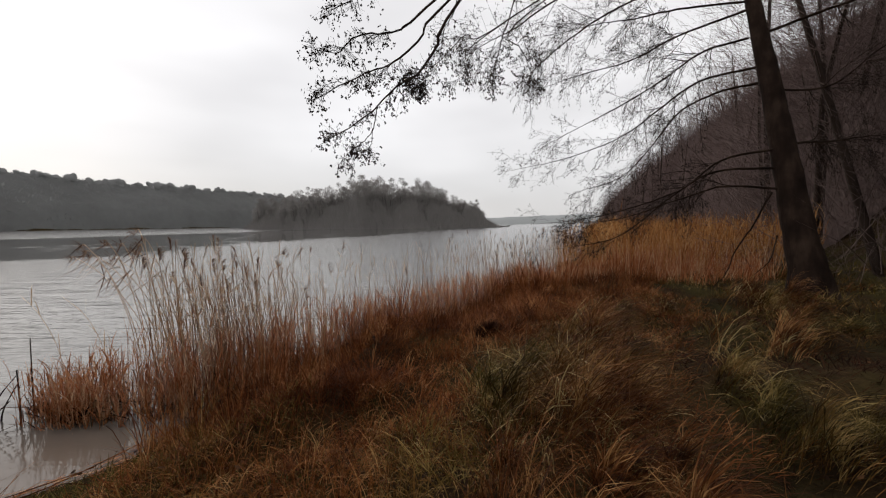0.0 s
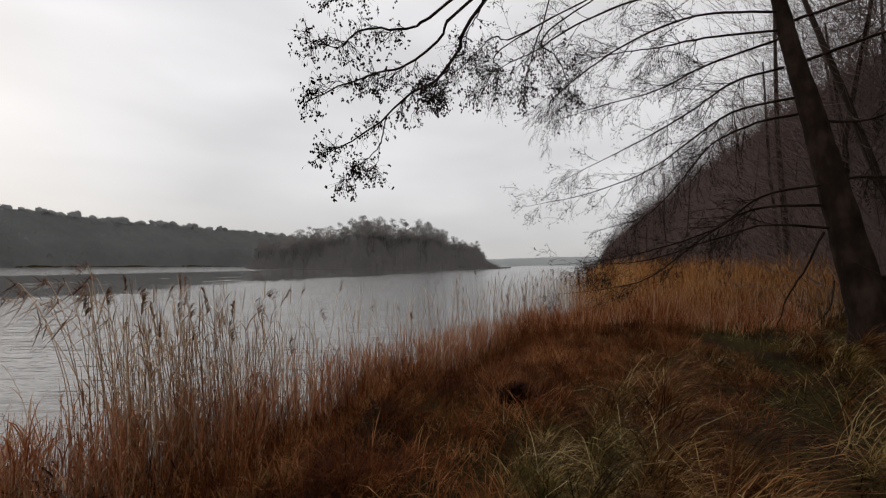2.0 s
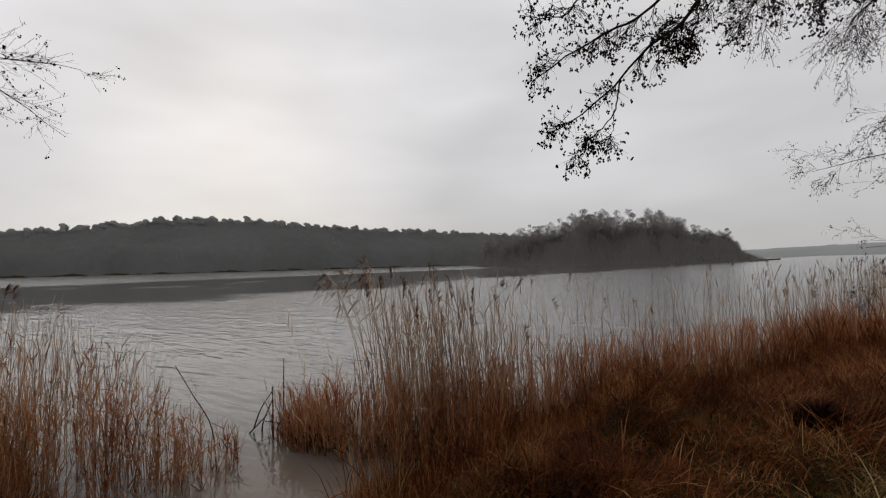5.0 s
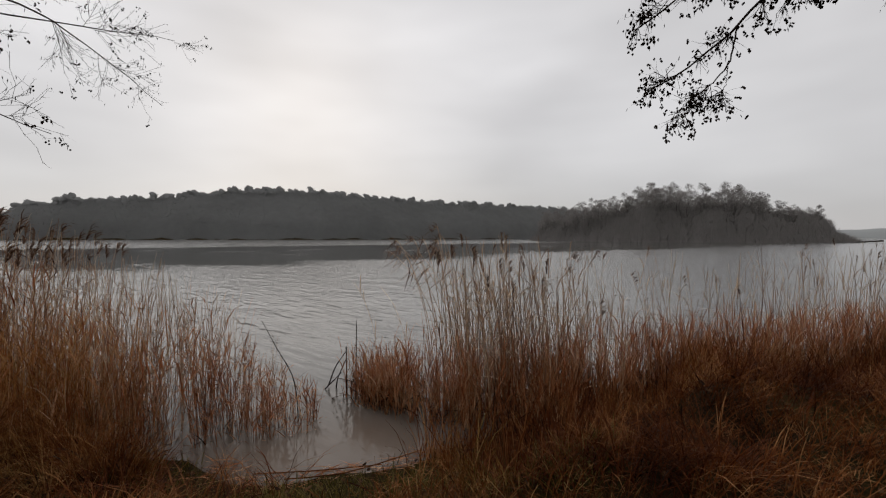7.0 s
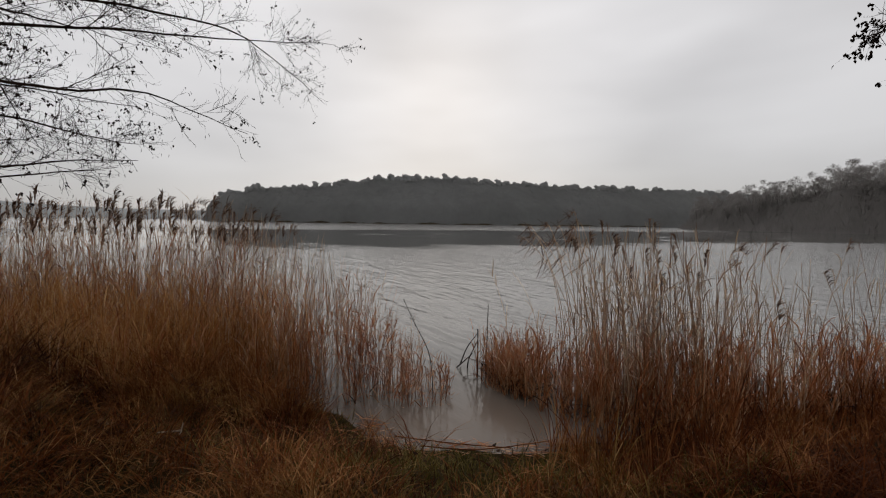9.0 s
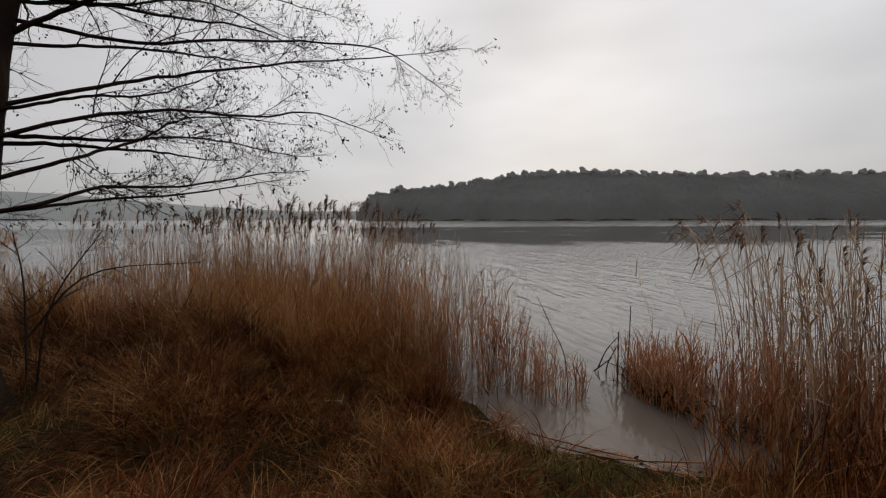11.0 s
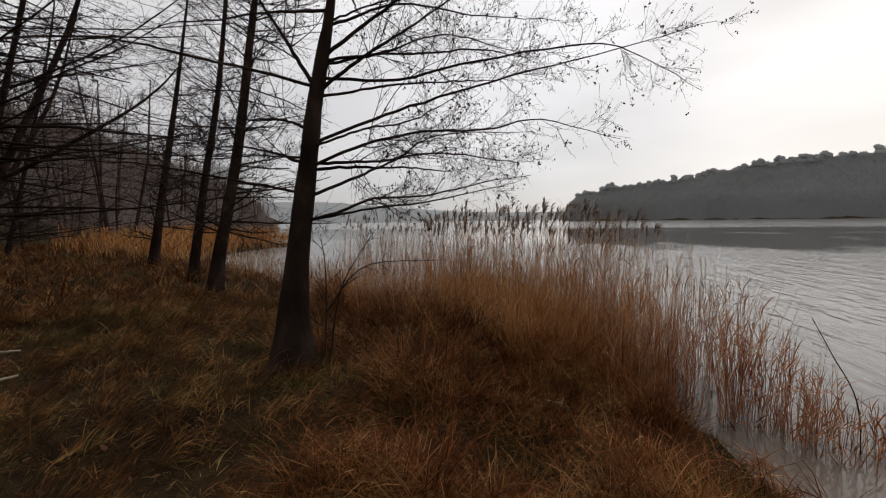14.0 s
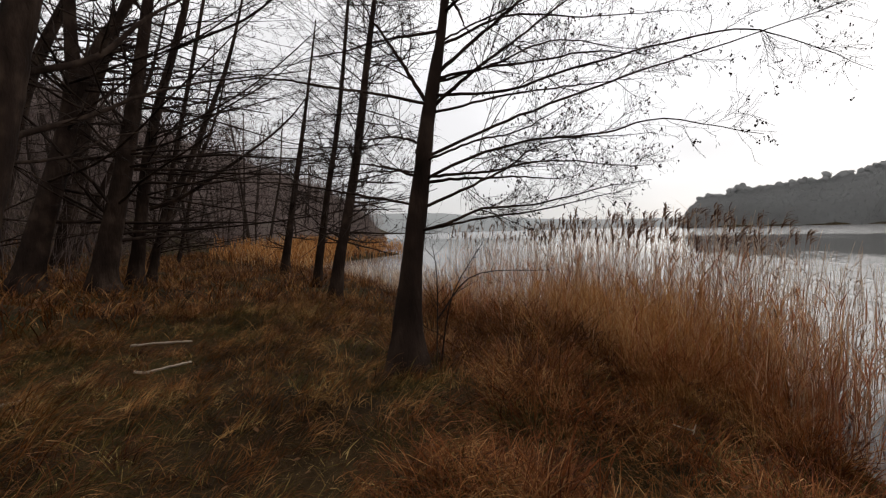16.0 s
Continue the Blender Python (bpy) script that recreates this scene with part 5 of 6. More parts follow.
for k, (x, y) in enumerate([(-13.4, -19.2), (-10.2, -21.5), (-6.8, -19.0), (-5.0, -14.2), (-15.5, -24.5), (-4.2, -18.0), (16.5, 13.5)]):
    copy_thing(wood_edge[3 + k % (len(wood_edge) - 3)], pose(x, y, float(height(x, y)) - 0.1, 0, 0, rng.uniform(-35, 35) + (200 if x > 0 else 0)))

big, _, _ = alder("alder_tree", [(-2.6, -7.0, 0.6), (-2.76, -6.94, 1.97), (-3.16, -6.81, 4.11), (-3.38, -6.73, 5.14), (-3.9, -6.5, 8), (-4.4, -6.2, 12)], 0.36, "thick dark leafless tree close beside the path", 1.3)
limb(big, [(-3.0, -6.87, 3.2), (-3.2, -7.12, 3.27), (-4.39, -7.37, 3.94), (-5.26, -7.47, 4.52), (-7.22, -7.31, 5.42), (-9.47, -6.41, 6.34)], 0.060, 14, 7, 2, 0.05, 0.05, (0.6, 1.5), 0.05)
limb(big, [(-3.2, -6.8, 4.2), (-3.2, -7.01, 4.13), (-4.2, -7.02, 4.71), (-4.98, -7.06, 5.48), (-5.72, -7.07, 6.36), (-6.65, -7.13, 7.51)], 0.075, 12, 7, 2, 0.05, 0.05, (0.6, 1.5), 0.05)
limb(big, [(-2.95, -6.9, 3.0), (-3.18, -7.12, 2.96), (-4.12, -7.5, 3.26), (-4.87, -7.69, 3.7), (-6.24, -7.68, 4.3)], 0.040, 10, 7, 2, 0.05, 0.05, (0.6, 1.4), 0.05)
fork_tree, rear_tree = [o for o in scene.objects if o.name.startswith("alder_tree") and o.get("label") == FOREST][0:3:2]
limb(fork_tree, [(-5.87, -11.1, 5.06), (-6.36, -10.86, 6.55), (-6.95, -10.54, 7.82), (-7.8, -10.0, 10.5)], 0.19, 20, 8, 2, 0.05, 0.05, (0.8, 2.0), 0.05)
limb(rear_tree, [(-7.28, -10.81, 2.68), (-7.99, -10.12, 3.13), (-8.99, -9.09, 4.25), (-9.83, -8.28, 5.36), (-10.33, -7.73, 6.31)], 0.065, 22, 8, 3, 0.1, 0.05, (0.6, 1.4), 0.05)

sapling = new("sapling")
sapling.location = (-4.25, -1.12, 0.42)
stem = Bag()
for pts in ([(0, 0, -0.1), (-0.08, 0.0, 0.9), (-0.15, -0.08, 1.34)], [(-0.05, 0, 0.55), (-0.26, 0.34, 1.0), (-0.54, 1.06, 1.04)], [(0.02, 0.05, 0), (0.02, 0.2, 0.8), (-0.1, 0.5, 1.35)]):
    p = curve(pts, 10)[None]
    r = np.linspace(0.010, 0.003, 10)[None]
    tubes(stem, p, r, 5)
    q, s = sprout(p, r, 10, (0.2, 1), (0.2, 0.5), (25, 65), 4, 0.05, 0.2)
    tubes(stem, q, s, 3)
    q, s = sprout(q, s, 4, (0.2, 1), (0.06, 0.2), (25, 65), 3, 0.0, 0.2)
    tubes(stem, q, np.maximum(s, 0.0015), 3)
stem.link("crown", TWIG, sapling)
tagged(sapling, "bare thin-stemmed sapling at the foot of an alder", "sapling")

# ---- grasses ----


def tussocks(name, centres, per, size, mat, label, spread=0.08, lean=(0.1, 0.9), curl=(0.9, 2.2), width=(0.005, 0.012), drift=None, category="grass", steps=4, own=0.55, dome=0.0):
    """Clumps of long blades that part and hang over. own: how far the blades of a clump keep to its one side."""
    c = len(centres)
    scale = rng.uniform(0.65, 1.25, c) * (0.5 + 1.0 * relief(centres[:, 0], centres[:, 1], 0.75, 1))
    off = rng.normal(size=(c, per, 2)) * spread
    xy = centres[:, None] + off
    az = np.arctan2(off[..., 1], off[..., 0]) + rng.normal(size=(c, per)) * 0.5
    side = rng.uniform(0, 2 * np.pi, (c, 1)) if drift is None else drift + rng.normal(size=(c, 1)) * 0.6
    az = np.where(rng.uniform(0, 1, (c, per)) < own, side + rng.normal(size=(c, per)) * 0.35, az)
    k = c * per
    bag = Bag()
    root = on_ground(xy[..., 0].ravel(), xy[..., 1].ravel(), 0.02)
    root[:, 2] += (dome * scale[:, None] * np.exp(-((np.hypot(off[..., 0], off[..., 1]) / (1.3 * spread)) ** 2))).ravel()
    blades(bag, root, az.ravel(), (rng.uniform(*size, (c, per)) * scale[:, None]).ravel(), rng.uniform(*lean, k), rng.uniform(*curl, k), rng.uniform(*width, k), steps)
    return tagged(bag.link(name, mat), label, category, kind="stuff")


def zone(count, box, gap, keep):
    return apart(scatter(count, box, keep), gap)


def rust_limit(x, y):
    return 2.8 + 0.7 * ease(3.5, 7.0, y) + 0.5 * relief(x, y, 1.5, 9)


def green_keep(x, y):
    d = inland(x, y)
    # tussocks left out here, so the bank darkens as if in the wood's shade
    shade_gap = (x > 1.05 + 0.1 * y) & (relief(x, y, 0.6, 23) < 0.8)
    trough = 0.22 * ease(7.5, 5.5, y) * relief(x, y, 0.9, 17)
    return (d > rust_limit(x, y) + trough) & (d < 9) & (x > -2.2 - 0.25 * y) & ((x > -0.7) | (y > 4.4)) & (track_gap(x, y) > 0.15) & ~shade_gap


tussocks("tussock_grass", zone(1500, (-2.4, 5.5, 0.9, 7.5), 0.37, green_keep), 300, (0.26, 0.56), GRASS_GREEN, "long green and straw tussock grass on the bank", 0.085, (0.1, 0.8), (1.7, 2.7), (0.0035, 0.007), -0.75, own=0.75, dome=0.30, steps=5)
tussocks("tussock_grass", zone(1500, (-1, 11, 5, 13), 0.3, lambda x, y: green_keep(x, y) & ((y > 7.5) | (x > 5.5))), 34, (0.22, 0.45), GRASS_GREEN, "dull green grass round the leaning alder", width=(0.008, 0.016), spread=0.14)
tussocks("withered_grass", zone(900, (-2.4, 5.5, 0.9, 7.5), 0.3, green_keep), 40, (0.24, 0.50), GRASS_STRAW, "pale withered blades among the tussock grass", lean=(0.2, 1.0), curl=(1.2, 2.5), width=(0.003, 0.0065), drift=-0.6, dome=0.22, own=0.8, steps=5)


tussocks("straw_blades", zone(900, (-1.0, 5.5, 0.9, 7.2), 0.27, lambda x, y: green_keep(x, y) & (np.hypot(x + 0.2, y - 0.8) > 1.5)), 19, (0.24, 0.50), PALE, "single pale straw blades hanging over the tussocks", 0.07, (0.2, 0.9), (1.4, 2.6), (0.0035, 0.007), -0.75, own=0.7, dome=0.26, steps=5)
tussocks("withered_grass", zone(700, (-0.6, 7, -6, 0.9), 0.3, lambda x, y: (inland(x, y) > 0.3) & (np.hypot(x + 0.3, y - 0.4) > 0.9)), 22, (0.2, 0.45), GRASS_STRAW, "withered grass of the bank behind the path", 0.09, (0.3, 1.1), (0.8, 2.0), (0.006, 0.012))


def sedge_keep(x, y):
    d = inland(x, y)
    return (d > 0.05) & (d < rust_limit(x, y) - 0.05) & (y > 3.5 - 0.3 * d) & (track_gap(x, y) > 0.13) & (np.hypot(x - 0.6, y - 5.45) > 0.26)


tussocks("rusty_sedge", zone(4200, (-2.8, 7, 2.6, 15), 0.15, sedge_keep), 40, (0.16, 0.40), SEDGE, "rust-brown withered sedge along the water's edge", spread=0.075, lean=(0.15, 1.1), curl=(0.3, 1.7), width=(0.003, 0.0075))
tussocks("rusty_sedge", zone(1500, (-2.8, 7, 2.6, 15), 0.2, lambda x, y: sedge_keep(x, y) & (inland(x, y) < 1.0)), 26, (0.45, 0.85), SEDGE, "upright rust-brown sedge at the brink of the bank", spread=0.07, lean=(0.02, 0.4), curl=(0.2, 1.2), width=(0.003, 0.008))
tussocks("rusty_sedge", zone(1500, (2, 13, 10, 32), 0.4, lambda x, y: (inland(x, y) > 0.1) & (inland(x, y) < 6)), 40, (0.35, 0.8), RUST_REED, "rust-brown sedge in front of the far reeds", spread=0.2, lean=(0.02, 0.4), curl=(0.1, 0.9), width=(0.010, 0.02))


def left_keep(x, y):
    d = inland(x, y)
    d = np.where((x > -3.7 + 0.3 * y) & (y > 0.4), 0, d)
    return (d > 0.35) & (d < 9) & (y < 2.2 - 0.1 * x) & (np.hypot(x + 0.5, y - 0.9) > 0.5)


tussocks("withered_grass", zone(1700, (-7.5, -0.6, -6.5, 2.4), 0.25, left_keep), 72, (0.16, 0.42), GRASS_STRAW, "golden-brown withered grass under the alders", 0.08, (0.4, 1.3), (1.0, 2.2), (0.003, 0.0062), 2.6, own=0.75, dome=0.10, steps=5)
tussocks("tussock_grass", zone(900, (-7.5, -0.6, -6.5, 2.4), 0.3, left_keep), 44, (0.16, 0.36), GRASS_GREEN, "dull green blades among withered grass", lean=(0.3, 1.2), curl=(0.8, 2.0), width=(0.003, 0.006), drift=2.6)
tussocks("matted_grass", zone(7000, (-7.5, -0.2, -6.5, 3.4), 0.115, lambda x, y: left_keep(x, y) | ((x > -4.2) & (y > 0.0) & (inland(x, y) > 0.8) & (inland(x, y) < 3.8) & (y < 3.6))), 26, (0.08, 0.22), MATTED, "low matted grass under the alders, brown and dull green", 0.06, (0.6, 1.5), (-0.2, 1.0), (0.003, 0.0065), 2.6, own=0.3, steps=3)
tussocks("rusty_sedge", zone(900, (-6.5, -1.8, -1.5, 2.6), 0.26, lambda x, y: left_keep(x, y) & (inland(x, y) < 2.8)), 30, (0.25, 0.5), SEDGE, "rust-brown sedge tufts beside the reeds", width=(0.004, 0.008))
tussocks("withered_grass", zone(2600, (-20, 0, -26, -3), 0.42, lambda x, y: (inland(x, y) > 0.2) & (inland(x, y) < 13) & ((x < -7) | (y < -6))), 36, (0.25, 0.55), GRASS_STRAW, "brown withered grass in front of the wood", spread=0.2, width=(0.010, 0.02))
tussocks("short_grass", zone(2600, (-4.6, -1.2, 1.2, 3.9), 0.065, lambda x, y: (inland(x, y) > 0.10) & (inland(x, y) < 1.5)), 14, (0.05, 0.16), MOSS, "short green grass by the water's edge", spread=0.04, lean=(0.1, 0.9), curl=(0.2, 1.2), width=(0.003, 0.006))

tussocks("rusty_sedge", zone(1900, (-4.2, -0.5, 0.2, 3.9), 0.12, lambda x, y: (inland(x, y) > np.where(x < -3.6, 0.4, 0.95)) & (inland(x, y) < 3.4) & (np.hypot(x + 0.5, y - 0.9) > 0.5)), 26, (0.09, 0.22), SEDGE, "low rust-brown grass above the bay", 0.06, (0.2, 1.0), (0.6, 1.8), (0.004, 0.009))

tussocks("withered_grass", zone(500, (-2.0, 0.6, 2.0, 3.15), 0.17, lambda x, y: (inland(x, y) > 0.55) & (inland(x, y) < 3.2) & (track_gap(x, y) > 0.15)), 55, (0.18, 0.40), YELLOW_GRASS, "yellow and rusty drooping grass above the bay", 0.07, (0.15, 1.0), (1.0, 2.3), (0.003, 0.0065), -1.6, own=0.6, dome=0.12, steps=5)
# dark mat laid on the bank in place of the wood's shade
shade_mat = zone(2200, (1.1, 6, 1.2, 7), 0.10, lambda x, y: (x > 1.1 + 0.1 * y) & (inland(x, y) < 9))
tussocks("matted_grass", shade_mat, 22, (0.08, 0.20), TUFT_AND_SHADE, "dark matted grass standing in for shade under the wood's edge", 0.06, (0.7, 1.5), (-0.2, 0.8), (0.004, 0.008), own=0.3, steps=3)

tussocks("matted_sedge", zone(4200, (-2.6, 4.5, 2.4, 9.5), 0.125, lambda x, y: (inland(x, y) > 0.5) & (inland(x, y) < 4.3 + 0.6 * relief(x, y, 0.9, 41)) & (track_gap(x, y) > 0.1) & (np.hypot(x - 0.6, y - 5.45) > 0.24)), 26, (0.12, 0.30), SEDGE, "low matted rust-brown sedge between the tussocks", 0.07, (0.3, 1.2), (0.2, 1.5), (0.003, 0.007), -0.6, own=0.4, steps=4)
tussocks("matted_grass", zone(2600, (2.2, 9.5, 4.5, 11.5), 0.17, lambda x, y: (inland(x, y) > 3.0) & (inland(x, y) < 9.5) & (np.hypot(x - 6.65, y - 7.42) > 0.45)), 24, (0.10, 0.26), MATTED, "low brown and dull green grass round the leaning alder", 0.08, (0.4, 1.4), (0.1, 1.2), (0.004, 0.009), own=0.4, steps=3)

litter = Bag()
lx = scatter(5000, (-8, 7, -7, 10), lambda x, y: (inland(x, y) > 0.05) & (inland(x, y) < 9))
lroot = on_ground(lx[:, 0], lx[:, 1]) + np.array([0, 0, 1]) * rng.uniform(0.01, 0.12, (len(lx), 1))
c = len(lroot)
blades(litter, lroot, rng.uniform(0, 6.28, c), rng.uniform(0.03, 0.055, c), rng.uniform(1.0, 1.7, c), rng.uniform(-0.4, 0.9, c), rng.uniform(0.018, 0.034, c), 4)
tagged(litter.link("fallen_leaves", LITTER), "brown fallen leaves in the grass", "leaves", kind="stuff")

flotsam = Bag()
fx = scatter(240, (-4.1, -2.6, 2.3, 4.0), lambda x, y: (inland(x, y) > -0.10) & (inland(x, y) < 0.16))
froot = np.stack([fx[:, 0], fx[:, 1], np.maximum(height(fx[:, 0], fx[:, 1]), 0) + rng.uniform(0.004, 0.02, len(fx))], -1)
c = len(froot)
blades(flotsam, froot, rng.choice([0.75, 0.75 + np.pi], c) + rng.normal(size=c) * 0.5, rng.uniform(0.05, 0.28, c), rng.uniform(1.45, 1.6, c), rng.uniform(-0.08, 0.08, c), rng.uniform(0.004, 0.011, c), 3)
tagged(flotsam.link("drift_straw", RUST_REED), "brown broken reed straw washed up along the bay", "straw", kind="stuff")

# ---- reeds ----


def reed_bed(name, xy, tall, label, leaves=5, plumes=0.4, lean=0.10, wind=(0.0, 0.0), thick=0.0032, leaf_size=(0.16, 0.38), leaf_mat=None, plume_way=None, leaf_low=0.12, leaf_width=(0.005, 0.011), plume_size=(0.05, 0.11), bow=0.05, stem_mat=None, leaf_lean=(0.05, 0.45)):
    """Dead reeds: stems, strap leaves and, on some, drooping plumes."""
    c = len(xy)
    base = on_ground(xy[:, 0], xy[:, 1], 0.1)
    base[:, 2] = np.maximum(base[:, 2], -0.5)
    tilt = rng.normal(size=(c, 2)) * lean + np.array(wind)
    s = np.linspace(0, 1, 6)[None, :, None]
    rise = (tall - base[:, 2])[:, None, None] * s
    path = base[:, None] + np.concatenate([tilt[:, None] * (tall[:, None, None] * s**1.6), rise], -1)
    bent = rng.normal(size=(c, 1, 2)) * bow * tall[:, None, None] * np.sin(s * np.pi)
    path[..., :2] += bent
    r = thick * rng.uniform(0.7, 1.3, (c, 1)) * np.linspace(1, 0.45, 6)
    stems = Bag()
    if leaf_mat is GOLD:
        ribbons(stems, path[:, ::2], r[:, 0] * 2)
    else:
        tubes(stems, path, r, 3)
    bed = tagged(stems.link(name, stem_mat or REED), label, "reeds", kind="stuff")
    if leaves:
        k = c * leaves
        pos = rng.uniform(leaf_low, 0.92, (c, leaves)) * 5
        i = np.minimum(pos.astype(int), 4)
        f = (pos - i)[..., None]
        row = np.arange(c)[:, None]
        root = (path[row, i] * (1 - f) + path[row, i + 1] * f).reshape(-1, 3)
        strap = Bag()
        blades(strap, root, rng.uniform(0, 6.28, k), rng.uniform(*leaf_size, k), rng.uniform(*leaf_lean, k), rng.uniform(0.1, 1.8, k), rng.uniform(*leaf_width, k))
        strap.link("foliage", leaf_mat or REED, bed)
    chosen = path[(rng.uniform(0, 1, c) < plumes * 1.1) & (tall > np.quantile(tall, 0.3))]
    if len(chosen):
        m, per = len(chosen), 18
        u = rng.uniform(0, 1, (m, per, 1))
        away = chosen[:, -1] - chosen[:, -2]
        root = (chosen[:, None, -1] - unit(away)[:, None] * 0.14 * u).reshape(-1, 3)
        side = plume_way if plume_way is not None else 0.0
        az = (side + rng.normal(size=(m, 1)) * 0.8 + rng.normal(size=(m, per)) * 0.25).ravel()
        tuft = Bag()
        q = m * per
        blades(tuft, root, az, rng.uniform(*plume_size, q), rng.uniform(0.2, 0.8, q), rng.uniform(1.6, 2.6, q), rng.uniform(0.007, 0.015, q))
        tuft.link("plume_fringe", PLUME, bed, "drooping brown seed plumes")
    return bed


def clump(count, centre, half, angle=0.0):
    a = np.radians(angle)
    p = np.clip(rng.normal(size=(count, 2)), -1.5, 1.5) * np.array(half) * 0.55
    return np.array(centre) + np.stack([p[:, 0] * np.cos(a) - p[:, 1] * np.sin(a), p[:, 0] * np.sin(a) + p[:, 1] * np.cos(a)], -1)


# the tall clump beside the little bay, and the belt that runs on along the bank
reed_bed("reeds", clump(150, (-2.72, 4.85), (0.62, 0.4), 20), 1.05 + 0.86 * rng.uniform(0, 1, 150) ** 0.7, "tall dead reeds with small drooping plumes standing in shallow water", 5, 0.16, 0.06, (-0.09, 0.0), plume_way=0.4, thick=0.005, bow=0.03, leaf_size=(0.10, 0.28), leaf_lean=(0.1, 1.0), leaf_low=0.3)
reed_bed("reeds", clump(75, (-2.2, 5.4), (0.8, 0.5), 30), rng.uniform(0.95, 1.7, 75), "straight dead reeds beside the tall clump", 3, 0.12, 0.08, (-0.03, 0.0), plume_way=0.4, thick=0.0045, bow=0.035)
reed_bed("rusty_reeds", clump(430, (-2.78, 4.72), (1.05, 0.52), 20), 0.32 + 0.58 * rng.uniform(0, 1, 430) ** 1.3, "dense rust-brown leafy reed bases of the tall clump", 5, 0, 0.07, leaf_mat=RUST_REED, stem_mat=RUST_REED, leaf_low=0.05, leaf_size=(0.18, 0.42), bow=0.02)
reed_bed("rusty_reeds", clump(280, (-3.95, 4.32), (0.42, 0.3)), rng.uniform(0.22, 0.62, 280), "low rust-brown reed tuft in the shallows", 5, 0, 0.10, leaf_mat=RUST_REED, stem_mat=RUST_REED, leaf_size=(0.15, 0.32))

# the bowed bundle at the water side of the clump
bundle = new("reed_bundle")
bundle.location = (-3.2, 4.72, -0.1)
fan_root, fan_tip = [], []
for k in range(13):
    foot = np.array([rng.normal() * 0.12, rng.normal() * 0.10, 0.0])
    reach = 0.2 + 0.75 * (k / 12) ** 1.3 + rng.normal() * 0.04
    top = np.array([-1.15 * reach, 0.3 * reach, 1.98 - 0.22 * reach + rng.normal() * 0.05])
    path = curve([foot, foot + top * (0.12, 0.12, 0.45), foot + top * (0.35, 0.35, 0.69), foot + top * (0.65, 0.65, 0.88), foot + top, foot + top + np.array([-0.06, 0.02, -0.03])], 18)
    stem_bag = Bag()
    tubes(stem_bag, path[None], 0.0045 * np.linspace(1, 0.5, 18)[None], 5)
    stem_bag.link("stem", REED, bundle)
    fan_root.append(path[rng.integers(8, 18, 9)])
    fan_tip.append(path[-1])
fan_root = np.concatenate(fan_root)
c = len(fan_root)
fan = Bag()
blades(fan, fan_root, 3.35 + rng.normal(size=c) * 0.45, rng.uniform(0.18, 0.46, c), rng.uniform(1.7, 2.9, c), rng.uniform(-0.3, 0.3, c), rng.uniform(0.006, 0.013, c), 5)
tagged(fan.link("foliage", DRY_FLAG, bundle), kind="stuff")
fringe = Bag()
tip = np.array(fan_tip).repeat(16, 0) + rng.normal(size=(13 * 16, 3)) * 0.025
blades(fringe, tip, 3.2 + rng.normal(size=len(tip)) * 0.8, rng.uniform(0.06, 0.16, len(tip)), rng.uniform(0.4, 1.5, len(tip)), rng.uniform(0.5, 1.8, len(tip)), rng.uniform(0.006, 0.012, len(tip)))
tagged(fringe.link("plume_fringe", PLUME, bundle), kind="stuff")
tagged(bundle, "bundle of bowed reeds with drooping brown leaves and plumes", "reeds")


def belt(count, lo, hi, out):
    """Places along the shore from lo to hi (m north), out metres to the water side."""
    line = np.array([p for p in SHORE if -30 < p[0] < 40 and p[1] > 3.5 and p[1] < 50])[::-1]
    y = rng.uniform(lo, hi, count)
    x = np.interp(y, line[:, 1], line[:, 0])
    return np.stack([x - rng.uniform(*out, count), y + rng.uniform(*out, count) * 0.6], -1)


reed_bed("reeds", belt(230, 5.4, 13, (0.0, 1.0)), rng.uniform(0.9, 1.7, 230), "thin dead reeds in a belt along the bank", 3, 0.15, 0.12, (-0.02, 0), plume_way=0.3, thick=0.004, bow=0.04)
reed_bed("reeds", belt(1150, 4.8, 13, (-0.55, 0.35)), rng.uniform(0.45, 0.92, 1150), "short rust-brown reeds where bank and water meet", 5, 0, 0.08, leaf_mat=RUST_REED, stem_mat=RUST_REED, bow=0.02)
reed_bed("reeds", belt(500, 12, 32, (-0.2, 2.2)), rng.uniform(1.0, 1.8, 500), "dead reeds following the shore into the distance", 3, 0.4, 0.08, thick=0.005)

# the golden stand beyond the leaning alder
gp = scatter(2600, (3.5, 16, 11.5, 34), lambda x, y: (inland(x, y) > 0.3) & (inland(x, y) < 7.5))
reed_bed("golden_reeds", gp, rng.uniform(1.2, 1.95, len(gp)) + height(gp[:, 0], gp[:, 1]) * 0.6, "dense golden-brown reeds at the foot of the hill", 8, 0.1, 0.08, leaf_mat=GOLD, thick=0.006, leaf_size=(0.3, 0.7), leaf_width=(0.009, 0.02))

# the broad bed on the other side of the bay


def bed_keep(x, y):
    d = inland(x, y)
    return (d > -1.5) & (d < 1.6) & (y < 3.3) & (y > -3.4)


def bed_top(x, y):
    """Bed height by bearing from the camera's spot, fitted to its view: tall along the lake, low towards the bay."""
    return np.interp(np.degrees(np.arctan2(-(x + 0.6), y - 0.95)), [53, 57, 62, 66, 71, 82, 96, 125], [0.28, 0.42, 0.8, 1.2, 1.5, 2.02, 2.08, 1.9])


def bed_thick(x, y):
    """Bed density by bearing, fitted to the camera's view: open towards the bay and beside the alder."""
    return np.interp(np.degrees(np.arctan2(-(x + 0.6), y - 0.95)), [55, 66, 73, 82, 99, 108], [0.35, 0.5, 0.72, 1.0, 1.0, 0.4])


